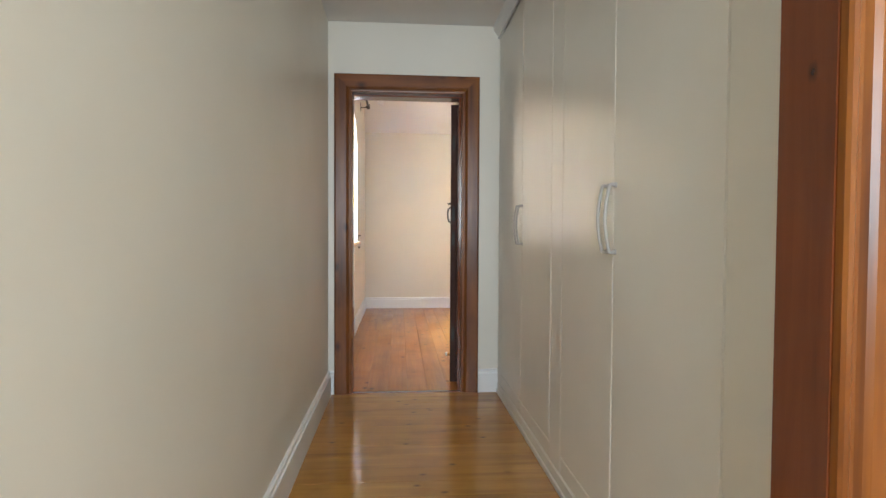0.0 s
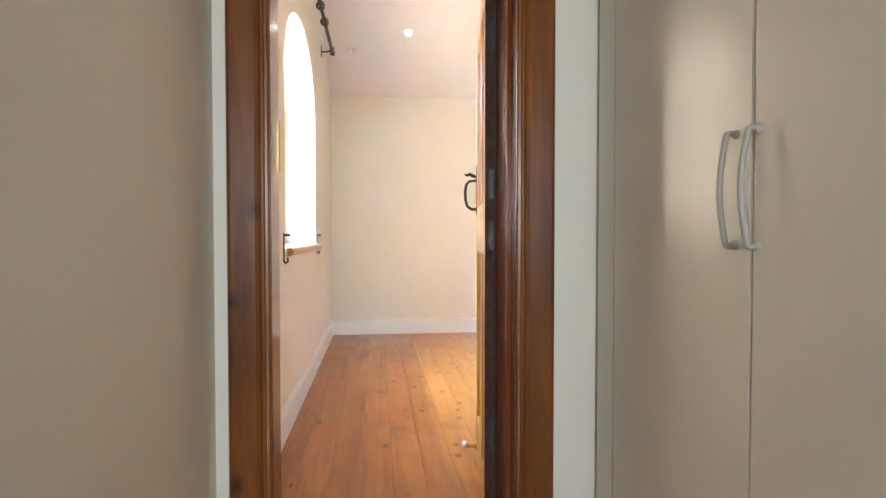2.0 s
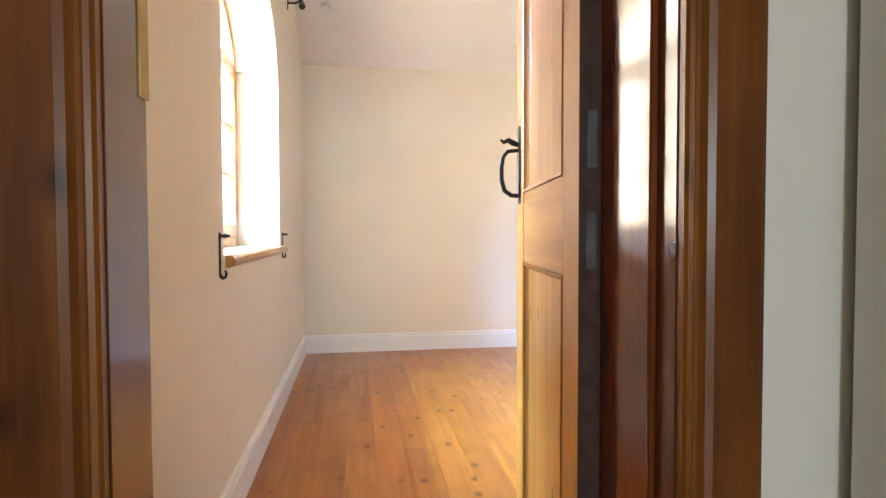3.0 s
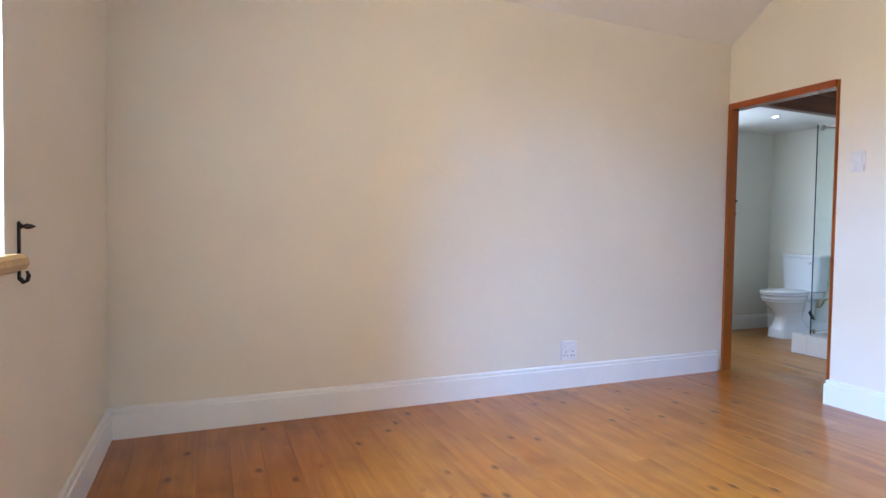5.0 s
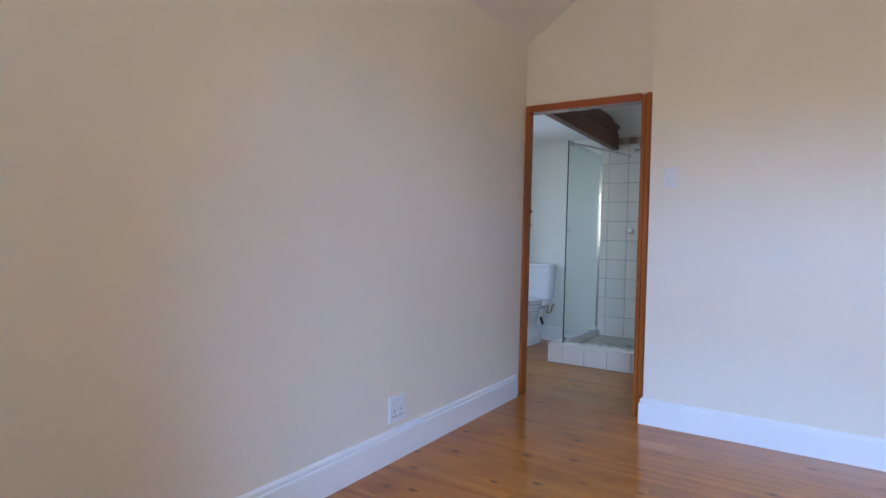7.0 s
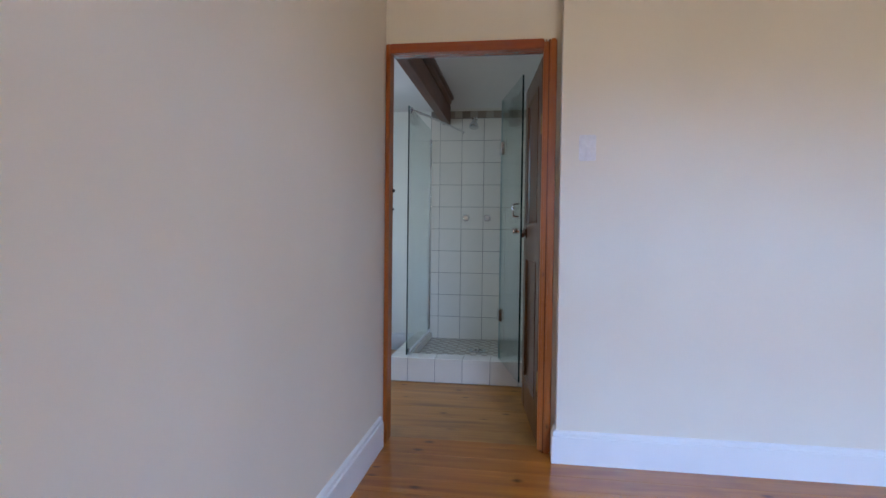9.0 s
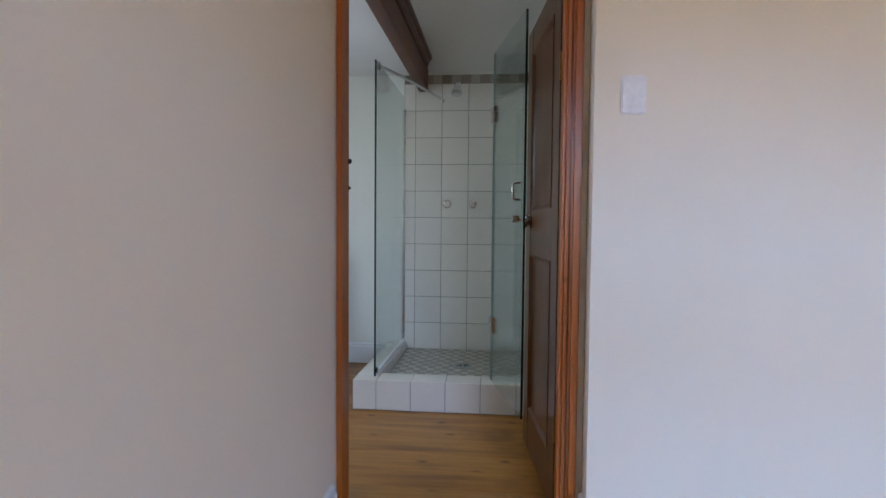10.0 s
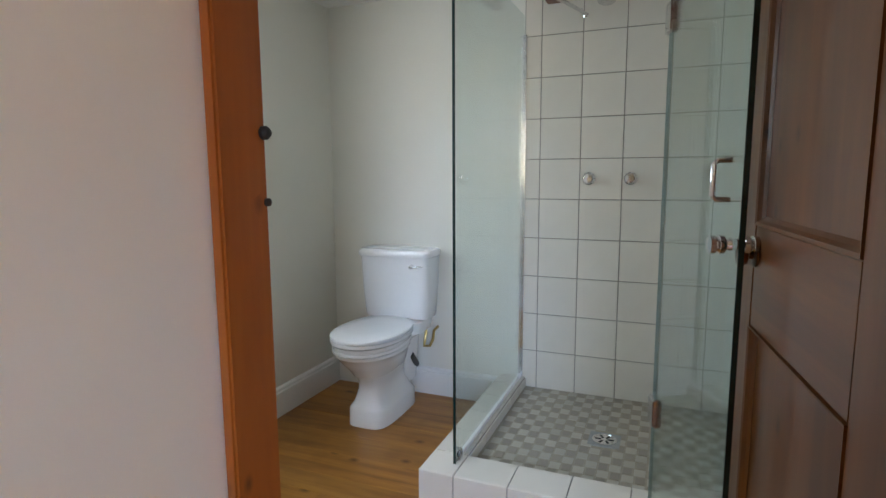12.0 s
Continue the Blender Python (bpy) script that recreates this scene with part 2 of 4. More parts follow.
def add_box(bm, lo, hi, bevel=0.0):
    r = bmesh.ops.create_cube(bm, size=1)
    size = [max(h - l, 1e-4) for l, h in zip(lo, hi)]
    mid = [(l + h) / 2 for l, h in zip(lo, hi)]
    bmesh.ops.transform(bm, matrix=Matrix.LocRotScale(mid, None, size), verts=r["verts"])
    if bevel:
        edges = list({e for v in r["verts"] for e in v.link_edges})
        bmesh.ops.bevel(bm, geom=edges, offset=bevel, segments=2, affect="EDGES", clamp_overlap=True)
    return bm


def box(lo, hi, bevel=0.0):
    return add_box(bmesh.new(), lo, hi, bevel)


def boxes(*list_of):
    bm = bmesh.new()
    for lo, hi in list_of:
        add_box(bm, lo, hi)
    return bm


def profile(bm, pts, p0, p1, u, v, mitre0=0.0, mitre1=0.0):
    """A closed outline (a, b) swept from p0 to p1; a along u, b along v; mitres lean the ends with a."""
    p0, p1, u, v = (Vector(k) for k in (p0, p1, u, v))
    d = (p1 - p0).normalized()
    ends = []
    for p, m in ((p0, mitre0), (p1, mitre1)):
        ends.append([bm.verts.new(p + a * u + b * v + d * (a * m)) for a, b in pts])
    n = len(pts)
    for i in range(n):
        bm.faces.new((ends[0][i], ends[0][(i + 1) % n], ends[1][(i + 1) % n], ends[1][i]))
    bm.faces.new(ends[0])
    bm.faces.new(ends[1][::-1])
    return bm


def tube(pts, r, sides=10, close=False):
    """A round bar through the points."""
    bm, rings = bmesh.new(), []
    pts = [Vector(p) for p in pts]
    q = way = None
    for i, p in enumerate(pts):
        a, b = pts[max(i - 1, 0)], pts[min(i + 1, len(pts) - 1)]
        q = (b - a).to_track_quat("Z", "Y") if q is None else way.rotation_difference(b - a) @ q
        way = b - a
        rr = r[i] if isinstance(r, (list, tuple)) else r
        rings.append([bm.verts.new(p + q @ Vector((rr * math.cos(t), rr * math.sin(t), 0))) for t in [k * math.tau / sides for k in range(sides)]])
    for a, b in zip(rings, rings[1:]):
        for k in range(sides):
            bm.faces.new((a[k], a[(k + 1) % sides], b[(k + 1) % sides], b[k]))
    bm.faces.new(rings[0])
    bm.faces.new(rings[-1][::-1])
    return bm


def lathe(prof, axis="Z", at=(0, 0, 0), sides=24):
    """Turned from (radius, height) pairs."""
    way = {"Z": (0, 0, 1), "X": (1, 0, 0), "-X": (-1, 0, 0), "Y": (0, 1, 0), "-Y": (0, -1, 0)}[axis]
    q = Vector(way).to_track_quat("Z", "Y")
    bm, rings = bmesh.new(), []
    for r, h in prof:
        rings.append([bm.verts.new(Vector(at) + q @ Vector((r * math.cos(k * math.tau / sides), r * math.sin(k * math.tau / sides), h))) for k in range(sides)])
    for a, b in zip(rings, rings[1:]):
        for k in range(sides):
            bm.faces.new((a[k], a[(k + 1) % sides], b[(k + 1) % sides], b[k]))
    bm.faces.new(rings[0])
    bm.faces.new(rings[-1][::-1])
    return bm


def loft(sections, sides=32, power=2.0):
    """Rounded sections (z, cx, cy, rx, ry) joined from below upwards; power over 2 squares them."""
    bm, rings = bmesh.new(), []
    for z, cx, cy, rx, ry, *pw in sections:
        e = 2.0 / (pw[0] if pw else power)
        ring = []
        for k in range(sides):
            c, s = math.cos(k * math.tau / sides), math.sin(k * math.tau / sides)
            ring.append(bm.verts.new((cx + rx * math.copysign(abs(c) ** e, c), cy + ry * math.copysign(abs(s) ** e, s), z)))
        rings.append(ring)
    for a, b in zip(rings, rings[1:]):
        for k in range(sides):
            bm.faces.new((a[k], a[(k + 1) % sides], b[(k + 1) % sides], b[k]))
    bm.faces.new(rings[0])
    bm.faces.new(rings[-1][::-1])
    return bm


def setting(ob, label, category):
    return tagged(ob, label, category, kind="structure")


def thing(name, at, label, category, group="", kind=""):
    e = new(name)
    e.location = at
    return tagged(e, label, category, group, kind)


# ---------- large structure ----------
LX, FY, RX, DX = 0.503, 4.28, 4.60, 4.705      # bedroom: window wall, far wall, gable wall, bathroom door wall
HL, HR, HC = 0.522, 1.675, 2.496                # hall: left wall, cupboard front, ceiling
BX0, BX1, BY0, BY1 = 4.79, 7.00, 3.36, 5.60    # bathroom
WY0, WY1, WZ0, WZS, WRISE = 1.37, 2.80, 0.985, 2.03, 0.41   # arched window

setting(part("subfloor", boxes(((-1.6, -6.4, -0.2), (7.3, 6.0, -0.03))), DARK), "dark boarding underneath the timber floors", "subfloor")

# window wall with its arched opening
bm = boxes(((0.16, 0.136, -0.03), (LX, WY0, 4.3)), ((0.16, WY1, -0.03), (LX, 4.5, 4.3)), ((0.16, WY0, -0.03), (LX, WY1, WZ0)))
N, mid_y, half = 28, (WY0 + WY1) / 2, (WY1 - WY0) / 2 - 0.025


def arch(y, rise=WRISE, h=half):
    return WZS + rise * math.sqrt(max(0.0, 1 - ((y - mid_y) / h) ** 2))


ys = [mid_y - half * math.cos(math.pi * i / N) for i in range(N + 1)]
for x in (WY0, WY1):
    add_box(bm, (0.16, min(x, mid_y + math.copysign(half, x - mid_y)), WZS), (LX, max(x, mid_y + math.copysign(half, x - mid_y)), 4.3))
for a, b in zip(ys, ys[1:]):
    pr = [(a, arch(a)), (b, arch(b)), (b, 4.3), (a, 4.3)]
    profile(bm, pr, (0.16, 0, 0), (LX, 0, 0), (0, 1, 0), (0, 0, 1))
setting(part("wall_window", bm, CREAM), "thick cream plaster wall with an arched window opening", "wall")

setting(part("wall_far", boxes(((0.16, FY, -0.03), (BX0, 4.5, 4.3))), CREAM), "plain cream plaster wall with soft daylight on it", "wall")
setting(part("wall_gable", boxes(((RX, 0.0, -0.03), (BX0, 3.384, 4.3)), ((DX + 0.004, 3.384, -0.03), (BX0, 3.412, 4.3)), ((DX + 0.004, 3.412, 2.082), (BX0, FY, 4.3))), CREAM), "cream gable wall beside the bathroom doorway", "wall")
setting(part("wall_hall_end", boxes(((-0.1, 0.0, -0.03), (0.664, 0.135, 4.3)), ((1.444, 0.0, -0.03), (RX, 0.222, 4.3)), ((0.664, 0.0, 2.055), (1.444, 0.20, 4.3))), HALLPAINT), "pale wall at the end of the passage around the door", "wall")
setting(part("wall_hall", boxes(((0.3, -4.4, -0.03), (HL, 0.0, HC + 0.004))), HALLPAINT), "long blank off-white passage wall", "wall")
setting(part("wall_hall_back", boxes(((2.30, -2.92, -0.03), (2.42, 0.0, 2.7))), HALLPAINT), "wall behind the built-in cupboards", "wall")
setting(part("ceiling_hall", boxes(((0.3, -3.05, HC), (2.42, 0.0, HC + 0.1))), CEILPAINT), "flat white passage ceiling", "ceiling")
setting(part("wall_lobby_opening", boxes(((-1.6, -3.05, -0.03), (0.3, -2.93, 2.7)), ((1.62, -3.05, -0.03), (2.6, -2.93, 2.7)), ((HL, -3.05, 2.30), (1.62, -2.93, 2.7))), HALLPAINT), "wall around the opening into the passage", "wall")
setting(part("wall_lobby", boxes(((-1.7, -6.2, -0.03), (-1.6, -2.93, 2.7)), ((2.6, -6.2, -0.03), (2.7, -2.93, 2.7)), ((-1.7, -6.3, -0.03), (0.4, -6.2, 2.7)), ((1.8, -6.3, -0.03), (2.7, -6.2, 2.7)),
        ((0.4, -6.3, -0.03), (1.8, -6.2, 0.95)), ((0.4, -6.3, 2.25), (1.8, -6.2, 2.7))), HALLPAINT), "plain walls closing the lobby", "wall")
setting(part("ceiling_lobby", boxes(((-1.7, -6.3, HC + 0.004), (2.7, -2.93, HC + 0.1))), CEILPAINT), "flat white lobby ceiling", "ceiling")

SLOPE, EAVE, RIDGE = 0.70, 2.53, 2.25
bm = bmesh.new()
zr = EAVE + SLOPE * (FY - RIDGE)
profile(bm, [(FY + 0.1, EAVE - 0.07), (RIDGE, zr), (RIDGE, zr + 0.12), (FY + 0.1, EAVE + 0.05)], (0.2, 0, 0), (BX0 - 0.05, 0, 0), (0, 1, 0), (0, 0, 1))
profile(bm, [(RIDGE, zr), (0.1, zr - SLOPE * (RIDGE - 0.1)), (0.1, zr - SLOPE * (RIDGE - 0.1) + 0.12), (RIDGE, zr + 0.12)], (0.2, 0, 0), (BX0 - 0.05, 0, 0), (0, 1, 0), (0, 0, 1))
setting(part("ceiling_bedroom", bm, CEILPAINT), "white pitched ceiling rising from the far wall", "ceiling")

# bathroom shell
setting(part("wall_bath_end", boxes(((BX1, BY0 - 0.15, -0.03), (BX1 + 0.15, BY1 + 0.15, 3.6))), BATHPAINT), "pale bathroom wall behind toilet and shower", "wall")
setting(part("wall_bath_side", boxes(((BX0, BY1, -0.03), (5.15, BY1 + 0.15, 3.6)), ((5.95, BY1, -0.03), (BX1, BY1 + 0.15, 3.6)), ((5.15, BY1, -0.03), (5.95, BY1 + 0.15, 1.05)), ((5.15, BY1, 2.05), (5.95, BY1 + 0.15, 3.6))), BATHPAINT), "pale bathroom side wall beside the toilet", "wall")
setting(part("wall_bath_shower", boxes(((BX0, BY0 - 0.15, -0.03), (BX1, BY0, 3.6))), BATHPAINT), "bathroom wall at the open door", "wall")
setting(part("wall_bath_door", boxes(((DX - 0.1, 4.5, -0.03), (BX0, BY1 + 0.15, 3.6))), BATHPAINT), "bathroom wall beside the doorway", "wall")
setting(part("ceiling_bath_low", boxes(((BX0 - 0.02, 4.32, 2.245), (BX1, BY1, 2.35))), CEILPAINT), "low flat white ceiling above the toilet", "ceiling")
bm = bmesh.new()
profile(bm, [(BX1, 2.262), (BX0, 3.30), (BX0, 3.4), (BX1, 2.362)], (0, BY0, 0), (0, 4.318, 0), (1, 0, 0), (0, 0, 1))
setting(part("ceiling_bath_slope", bm, CEILPAINT), "sloping white ceiling above the shower", "ceiling")


# ---------- skirting ----------
BOARD = [(0, 0), (0.022, 0), (0.022, 0.124), (0.017, 0.110), (0.017, 0.117), (0.021, 0.121), (0.020, 0.130), (0.013, 0.134), (0.013, 0.140), (0.016, 0.143), (0.014, 0.152), (0.006, 0.157), (0, 0.158)]


def skirting(p0, p1, out, m0=0.0, m1=0.0, label="white moulded skirting board along the wall"):
    bm = profile(bmesh.new(), BOARD, (*p0, 0.0), (*p1, 0.0), (*out, 0), (0, 0, 1), m0, m1)
    setting(part("baseboard", bm, TRIM), label, "baseboard")


skirting((LX, 0.135), (LX, FY), (1, 0), 0, -1)
skirting((LX, FY), (DX - 0.06, FY), (0, -1), 1, 0)
skirting((RX, 3.384), (RX, 0.22), (-1, 0), -1, 0)
skirting((RX, 3.384), (DX - 0.016, 3.384), (0, 1), -1, 0)
skirting((RX, 0.222), (1.6, 0.222), (0, 1))
skirting((HL, -4.4), (HL, 0.0), (1, 0), 0, -1)
skirting((HL, 0.0), (0.56, 0.0), (0, -1), 1, 0)
skirting((1.538, 0.0), (HR, 0.0), (0, -1))
skirting((BX0, BY1), (BX1, BY1), (0, -1), 0, -1)
skirting((BX1, BY1), (BX1, 4.54), (-1, 0), 1, 0)

# thin cornice over the cupboards
bm = profile(bmesh.new(), [(0, 0), (0.012, 0.0), (0.016, 0.02), (0.04, 0.05), (0.045, 0.08), (0, 0.08)], (HR, -2.9, HC - 0.08), (HR, 0, HC - 0.08), (-1, 0, 0), (0, 0, 1))
setting(part("trim_cornice", bm, TRIM), "painted cornice above the built-in cupboards", "trim")


# ---------- door casings ----------
CASE = [(0, 0), (0, 0.013), (0.004, 0.018), (0.011, 0.019), (0.017, 0.013), (0.023, 0.013), (0.030, 0.020), (0.040, 0.024), (0.108, 0.025), (0.116, 0.022), (0.120, 0.015), (0.120, 0)]


def casing(frame_ob, x0, x1, top, y, out, mats=(CASING, CASING_TOP)):
    """Moulded architrave round an opening from x0 to x1, on the face y of a wall; out is -1 or 1."""
    part("architrave", profile(bmesh.new(), CASE, (x0, y, 0), (x0, y, top), (-1, 0, 0), (0, out, 0), 0, 1), mats[0], frame_ob)
    part("architrave", profile(bmesh.new(), CASE, (x1, y, 0), (x1, y, top), (1, 0, 0), (0, out, 0), 0, 1), mats[0], frame_ob)
    part("architrave", profile(bmesh.new(), CASE, (x0, y, top), (x1, y, top), (0, 0, 1), (0, out, 0), -1, 1), mats[1], frame_ob)


d1 = setting(new("door_frame_hall"), "varnished knotty pine door frame with moulded architrave", "door frame")
casing(d1, 0.682, 1.418, 2.03, 0.0, -1)
part("jamb", box((0.650, 0.0, 0), (0.684, 0.136, 2.032), 0.003), LINING, d1)
part("jamb", box((1.416, 0.0, 0), (1.450, 0.222, 2.032), 0.003), LINING, d1)
part("head_lining", box((0.650, 0.0, 2.030), (1.450, 0.20, 2.062), 0.003), CASING_TOP, d1)
for x0, x1 in ((1.403, 1.416),):
    part("door_stop_bead", box((x0, 0.05, 0), (x1, 0.220, 2.03), 0.003), LINING, d1)
part("door_stop_bead", box((0.684, 0.05, 2.017), (1.403, 0.165, 2.03), 0.003), LINING, d1)
part("strike_plate", box((0.684, 0.108, 1.255), (0.687, 0.139, 1.42), 0.001), BRASS, d1, "aged brass strike plate")

d0 = setting(new("door_frame_lobby"), "varnished knotty pine architrave at the start of the passage", "door frame")
part("architrave", profile(bmesh.new(), CASE, (1.592, -3.05, 0), (1.592, -3.05, 2.28), (1, 0, 0), (0, -1, 0), 0, 1), CASING, d0)
part("architrave", profile(bmesh.new(), CASE, (HL, -3.05, 2.28), (1.592, -3.05, 2.28), (0, 0, 1), (0, -1, 0), 0, 1), CASING_TOP, d0)
part("jamb", box((1.590, -3.05, 0), (1.627, -2.93, 2.28), 0.003), LINING, d0)
part("head_lining", box((HL, -3.05, 2.278), (1.627, -2.93, 2.31), 0.003), LINING, d0)

setting(part("threshold", box((0.684, -0.004, -0.02), (1.416, 0.03, 0.004), 0.002), LINING), "thin timber threshold strip between passage and bedroom", "threshold")

# bathroom door frame: slim square section, flush with the recessed wall
d2 = setting(new("door_frame_bath"), "slim reddish hardwood door frame of the bathroom", "door frame")
part("jamb", box((DX - 0.014, 4.254, 0), (BX0 - 0.004, FY - 0.004, 2.085), 0.004), FRAME2, d2)
part("jamb", box((DX - 0.012, 3.445, 0), (BX0 - 0.004, 3.472, 2.085), 0.012), FRAME2, d2, smooth=True)
part("jamb_facing", box((DX - 0.018, 3.406, 0), (DX + 0.030, 3.441, 2.085), 0.008), FRAME2, d2, "rounded hardwood facing strip", True)
part("jamb_joint", box((DX - 0.004, 3.439, 0), (DX + 0.030, 3.447, 2.083)), LINING, d2, "dark joint between the frame strips")
part("head", box((DX - 0.014, 3.470, 2.035), (BX0 - 0.004, 4.254, 2.085), 0.004), FRAME2_TOP, d2)
part("latch_keep", lathe([(0.010, 0), (0.010, 0.006), (0.006, 0.011), (0.002, 0.012)], "-Y", (BX0 - 0.010, 4.254, 1.335), 14), IRON, d2, "small black latch keep")
part("latch_keep", lathe([(0.006, 0), (0.006, 0.005), (0.002, 0.008)], "-Y", (BX0 - 0.009, 4.254, 1.235), 12), IRON, d2, "small black latch keep")


# ---------- door leaves ----------
def panelled_door(name, label, width, mats, height=2.0, rail=(0.97, 1.17)):
    """A leaf along local x from its hinge edge, its shown face towards +y, with two fielded panels."""
    d = thing(name, (0, 0, 0), label, "door")
    st, th = 0.125, 0.044
    for x0 in (0, width - st):
        part("stile", box((x0, -th, 0), (x0 + st, 0, height), 0.003), mats[0], d)
    for z0, z1 in ((0, 0.2), rail, (height - 0.12, height)):
        part("rail", box((st, -th + 0.001, z0), (width - st, -0.001, z1), 0.003), mats[1], d)
    for z0, z1 in ((0.2, rail[0]), (rail[1], height - 0.12)):
        p = part("panel", box((st - 0.004, -th + 0.014, z0 - 0.004), (width - st + 0.004, -0.014, z1 + 0.004)), mats[0], d)
        bead = [(0, 0), (0, -0.016), (0.006, -0.014), (0.011, -0.006), (0.018, 0)]
        for face in (0, -th):
            s, y = (1, face - 0.013) if face == 0 else (-1, face + 0.013)
            bb = [(a, -b) for a, b in bead]
            fr = bmesh.new()
            profile(fr, bb, (st, y, z0), (width - st, y, z0), (0, 0, 1), (0, s, 0), 1, -1)
            profile(fr, bb, (st, y, z1), (width - st, y, z1), (0, 0, -1), (0, s, 0), 1, -1)
            profile(fr, bb, (st, y, z0), (st, y, z1), (1, 0, 0), (0, s, 0), 1, -1)
            profile(fr, bb, (width - st, y, z0), (width - st, y, z1), (-1, 0, 0), (0, s, 0), 1, -1)
            part("panel_moulding", fr, mats[0], p)
    return d


door = panelled_door("door_bedroom", "open knotty pine panelled door with a black iron latch", 0.735, (LEAF, LEAF_RAIL))
# thin strip over the hinge edge, its dark colour includes the shade there
part("hinge_edge", box((-0.0035, -0.0445, 0.0), (0.0, 0.0005, 2.0)), EDGE, door, "dark hinge edge of the door with the gap's shade in its colour")
for z in (0.30, 0.99, 1.17, 1.68):
    part("hinge", box((-0.006, -0.030, z), (-0.0037, -0.012, z + 0.10), 0.001), IRON, door, "black steel butt hinge")
hx = 0.735 - 0.055
plate = part("latch_plate", box((hx - 0.018, 0.0, 1.14), (hx + 0.018, 0.004, 1.37), 0.0015), IRON, door, "long black wrought-iron latch plate")
part("pull", tube([(hx, 0.003, 1.165), (hx, 0.025, 1.165), (hx, 0.045, 1.18), (hx, 0.054, 1.21), (hx, 0.055, 1.25), (hx, 0.050, 1.28), (hx, 0.035, 1.297), (hx, 0.003, 1.30)], [0.007, 0.007, 0.007, 0.007, 0.007, 0.007, 0.006, 0.006]), IRON, plate, smooth=True)
part("thumb_lever", tube([(hx, 0.0, 1.315), (hx, 0.02, 1.322), (hx, 0.034, 1.33), (hx, 0.048, 1.324), (hx, 0.058, 1.332)], [0.006, 0.009, 0.008, 0.006, 0.003]), IRON, plate, smooth=True)
stop = part("door_stop", lathe([(0.020, 0), (0.020, 0.006), (0.012, 0.012), (0.012, 0.045), (0.017, 0.05)], "Y", (0.655, 0.0, 0.055), 18), LEAF, door, "turned wooden door stop", True)
part("rubber_tip", lathe([(0.018, 0.05), (0.018, 0.064), (0.012, 0.069)], "Y", (0.655, 0.0, 0.055), 18), PLASTIC, stop, "pale rubber tip", True)
door.matrix_world = pose(1.366, 0.224, 0.012, 0, 0, 82.2)

leaf2 = panelled_door("door_bathroom", "open dark-varnished panelled timber door of the bathroom", 0.74, (LEAF2, LEAF2_RAIL), 2.02, (0.95, 1.16))
for z in (0.28, 1.62):
    part("hinge", box((-0.006, -0.020, z), (0.004, 0.004, z + 0.10), 0.001), BRASS, leaf2, "small brass butt hinge")
part("knob", lathe([(0.026, 0), (0.026, 0.004), (0.010, 0.007), (0.009, 0.014), (0.020, 0.018), (0.024, 0.027), (0.019, 0.035), (0.006, 0.038)], "Y", (0.60, 0.0, 1.10)), LEAF2, leaf2, "dark turned wooden door knob", True)
leaf2.matrix_world = pose(4.796, 3.474, 0.010, 0, 0, 6.0)


# ---------- window ----------
win = setting(new("window_1"), "arched pine casement window with small panes", "window")
FX0, FX1 = 0.205, 0.262


def bar(lo, hi, mat=SASH, par=win, name="window_frame", lab=""):
    return part(name, box(lo, hi, 0.004), mat, par, lab)


bar((FX0, WY0, WZ0), (FX1, WY0 + 0.05, WZS + 0.03))
bar((FX0, WY1 - 0.05, WZ0), (FX1, WY1, WZS + 0.03))
bar((FX0, WY0 + 0.05, WZ0), (FX1, WY1 - 0.05, WZ0 + 0.055))
bar((FX0, WY0 + 0.05, WZS - 0.02), (FX1, WY1 - 0.05, WZS + 0.03), name="transom")
bar((FX0, mid_y - 0.03, WZ0 + 0.055), (FX1, mid_y + 0.03, WZS - 0.02), name="mullion")
bm = bmesh.new()
for a, b in zip(ys, ys[1:]):
    ia, ib = (mid_y + (k - mid_y) * 0.93 for k in (a, b))
    pr = [(a, arch(a) - 0.001), (b, arch(b) - 0.001), (ib, WZS + (arch(b) - WZS) * 0.88), (ia, WZS + (arch(a) - WZS) * 0.88)]
    profile(bm, pr, (FX0, 0, 0), (FX1, 0, 0), (0, 1, 0), (0, 0, 1))
part("arched_head", bm, SASH, win)
bar((FX0 + 0.01, mid_y - 0.012, WZS + 0.03), (FX1 - 0.015, mid_y + 0.012, WZS + WRISE * 0.9), name="glazing_bar")
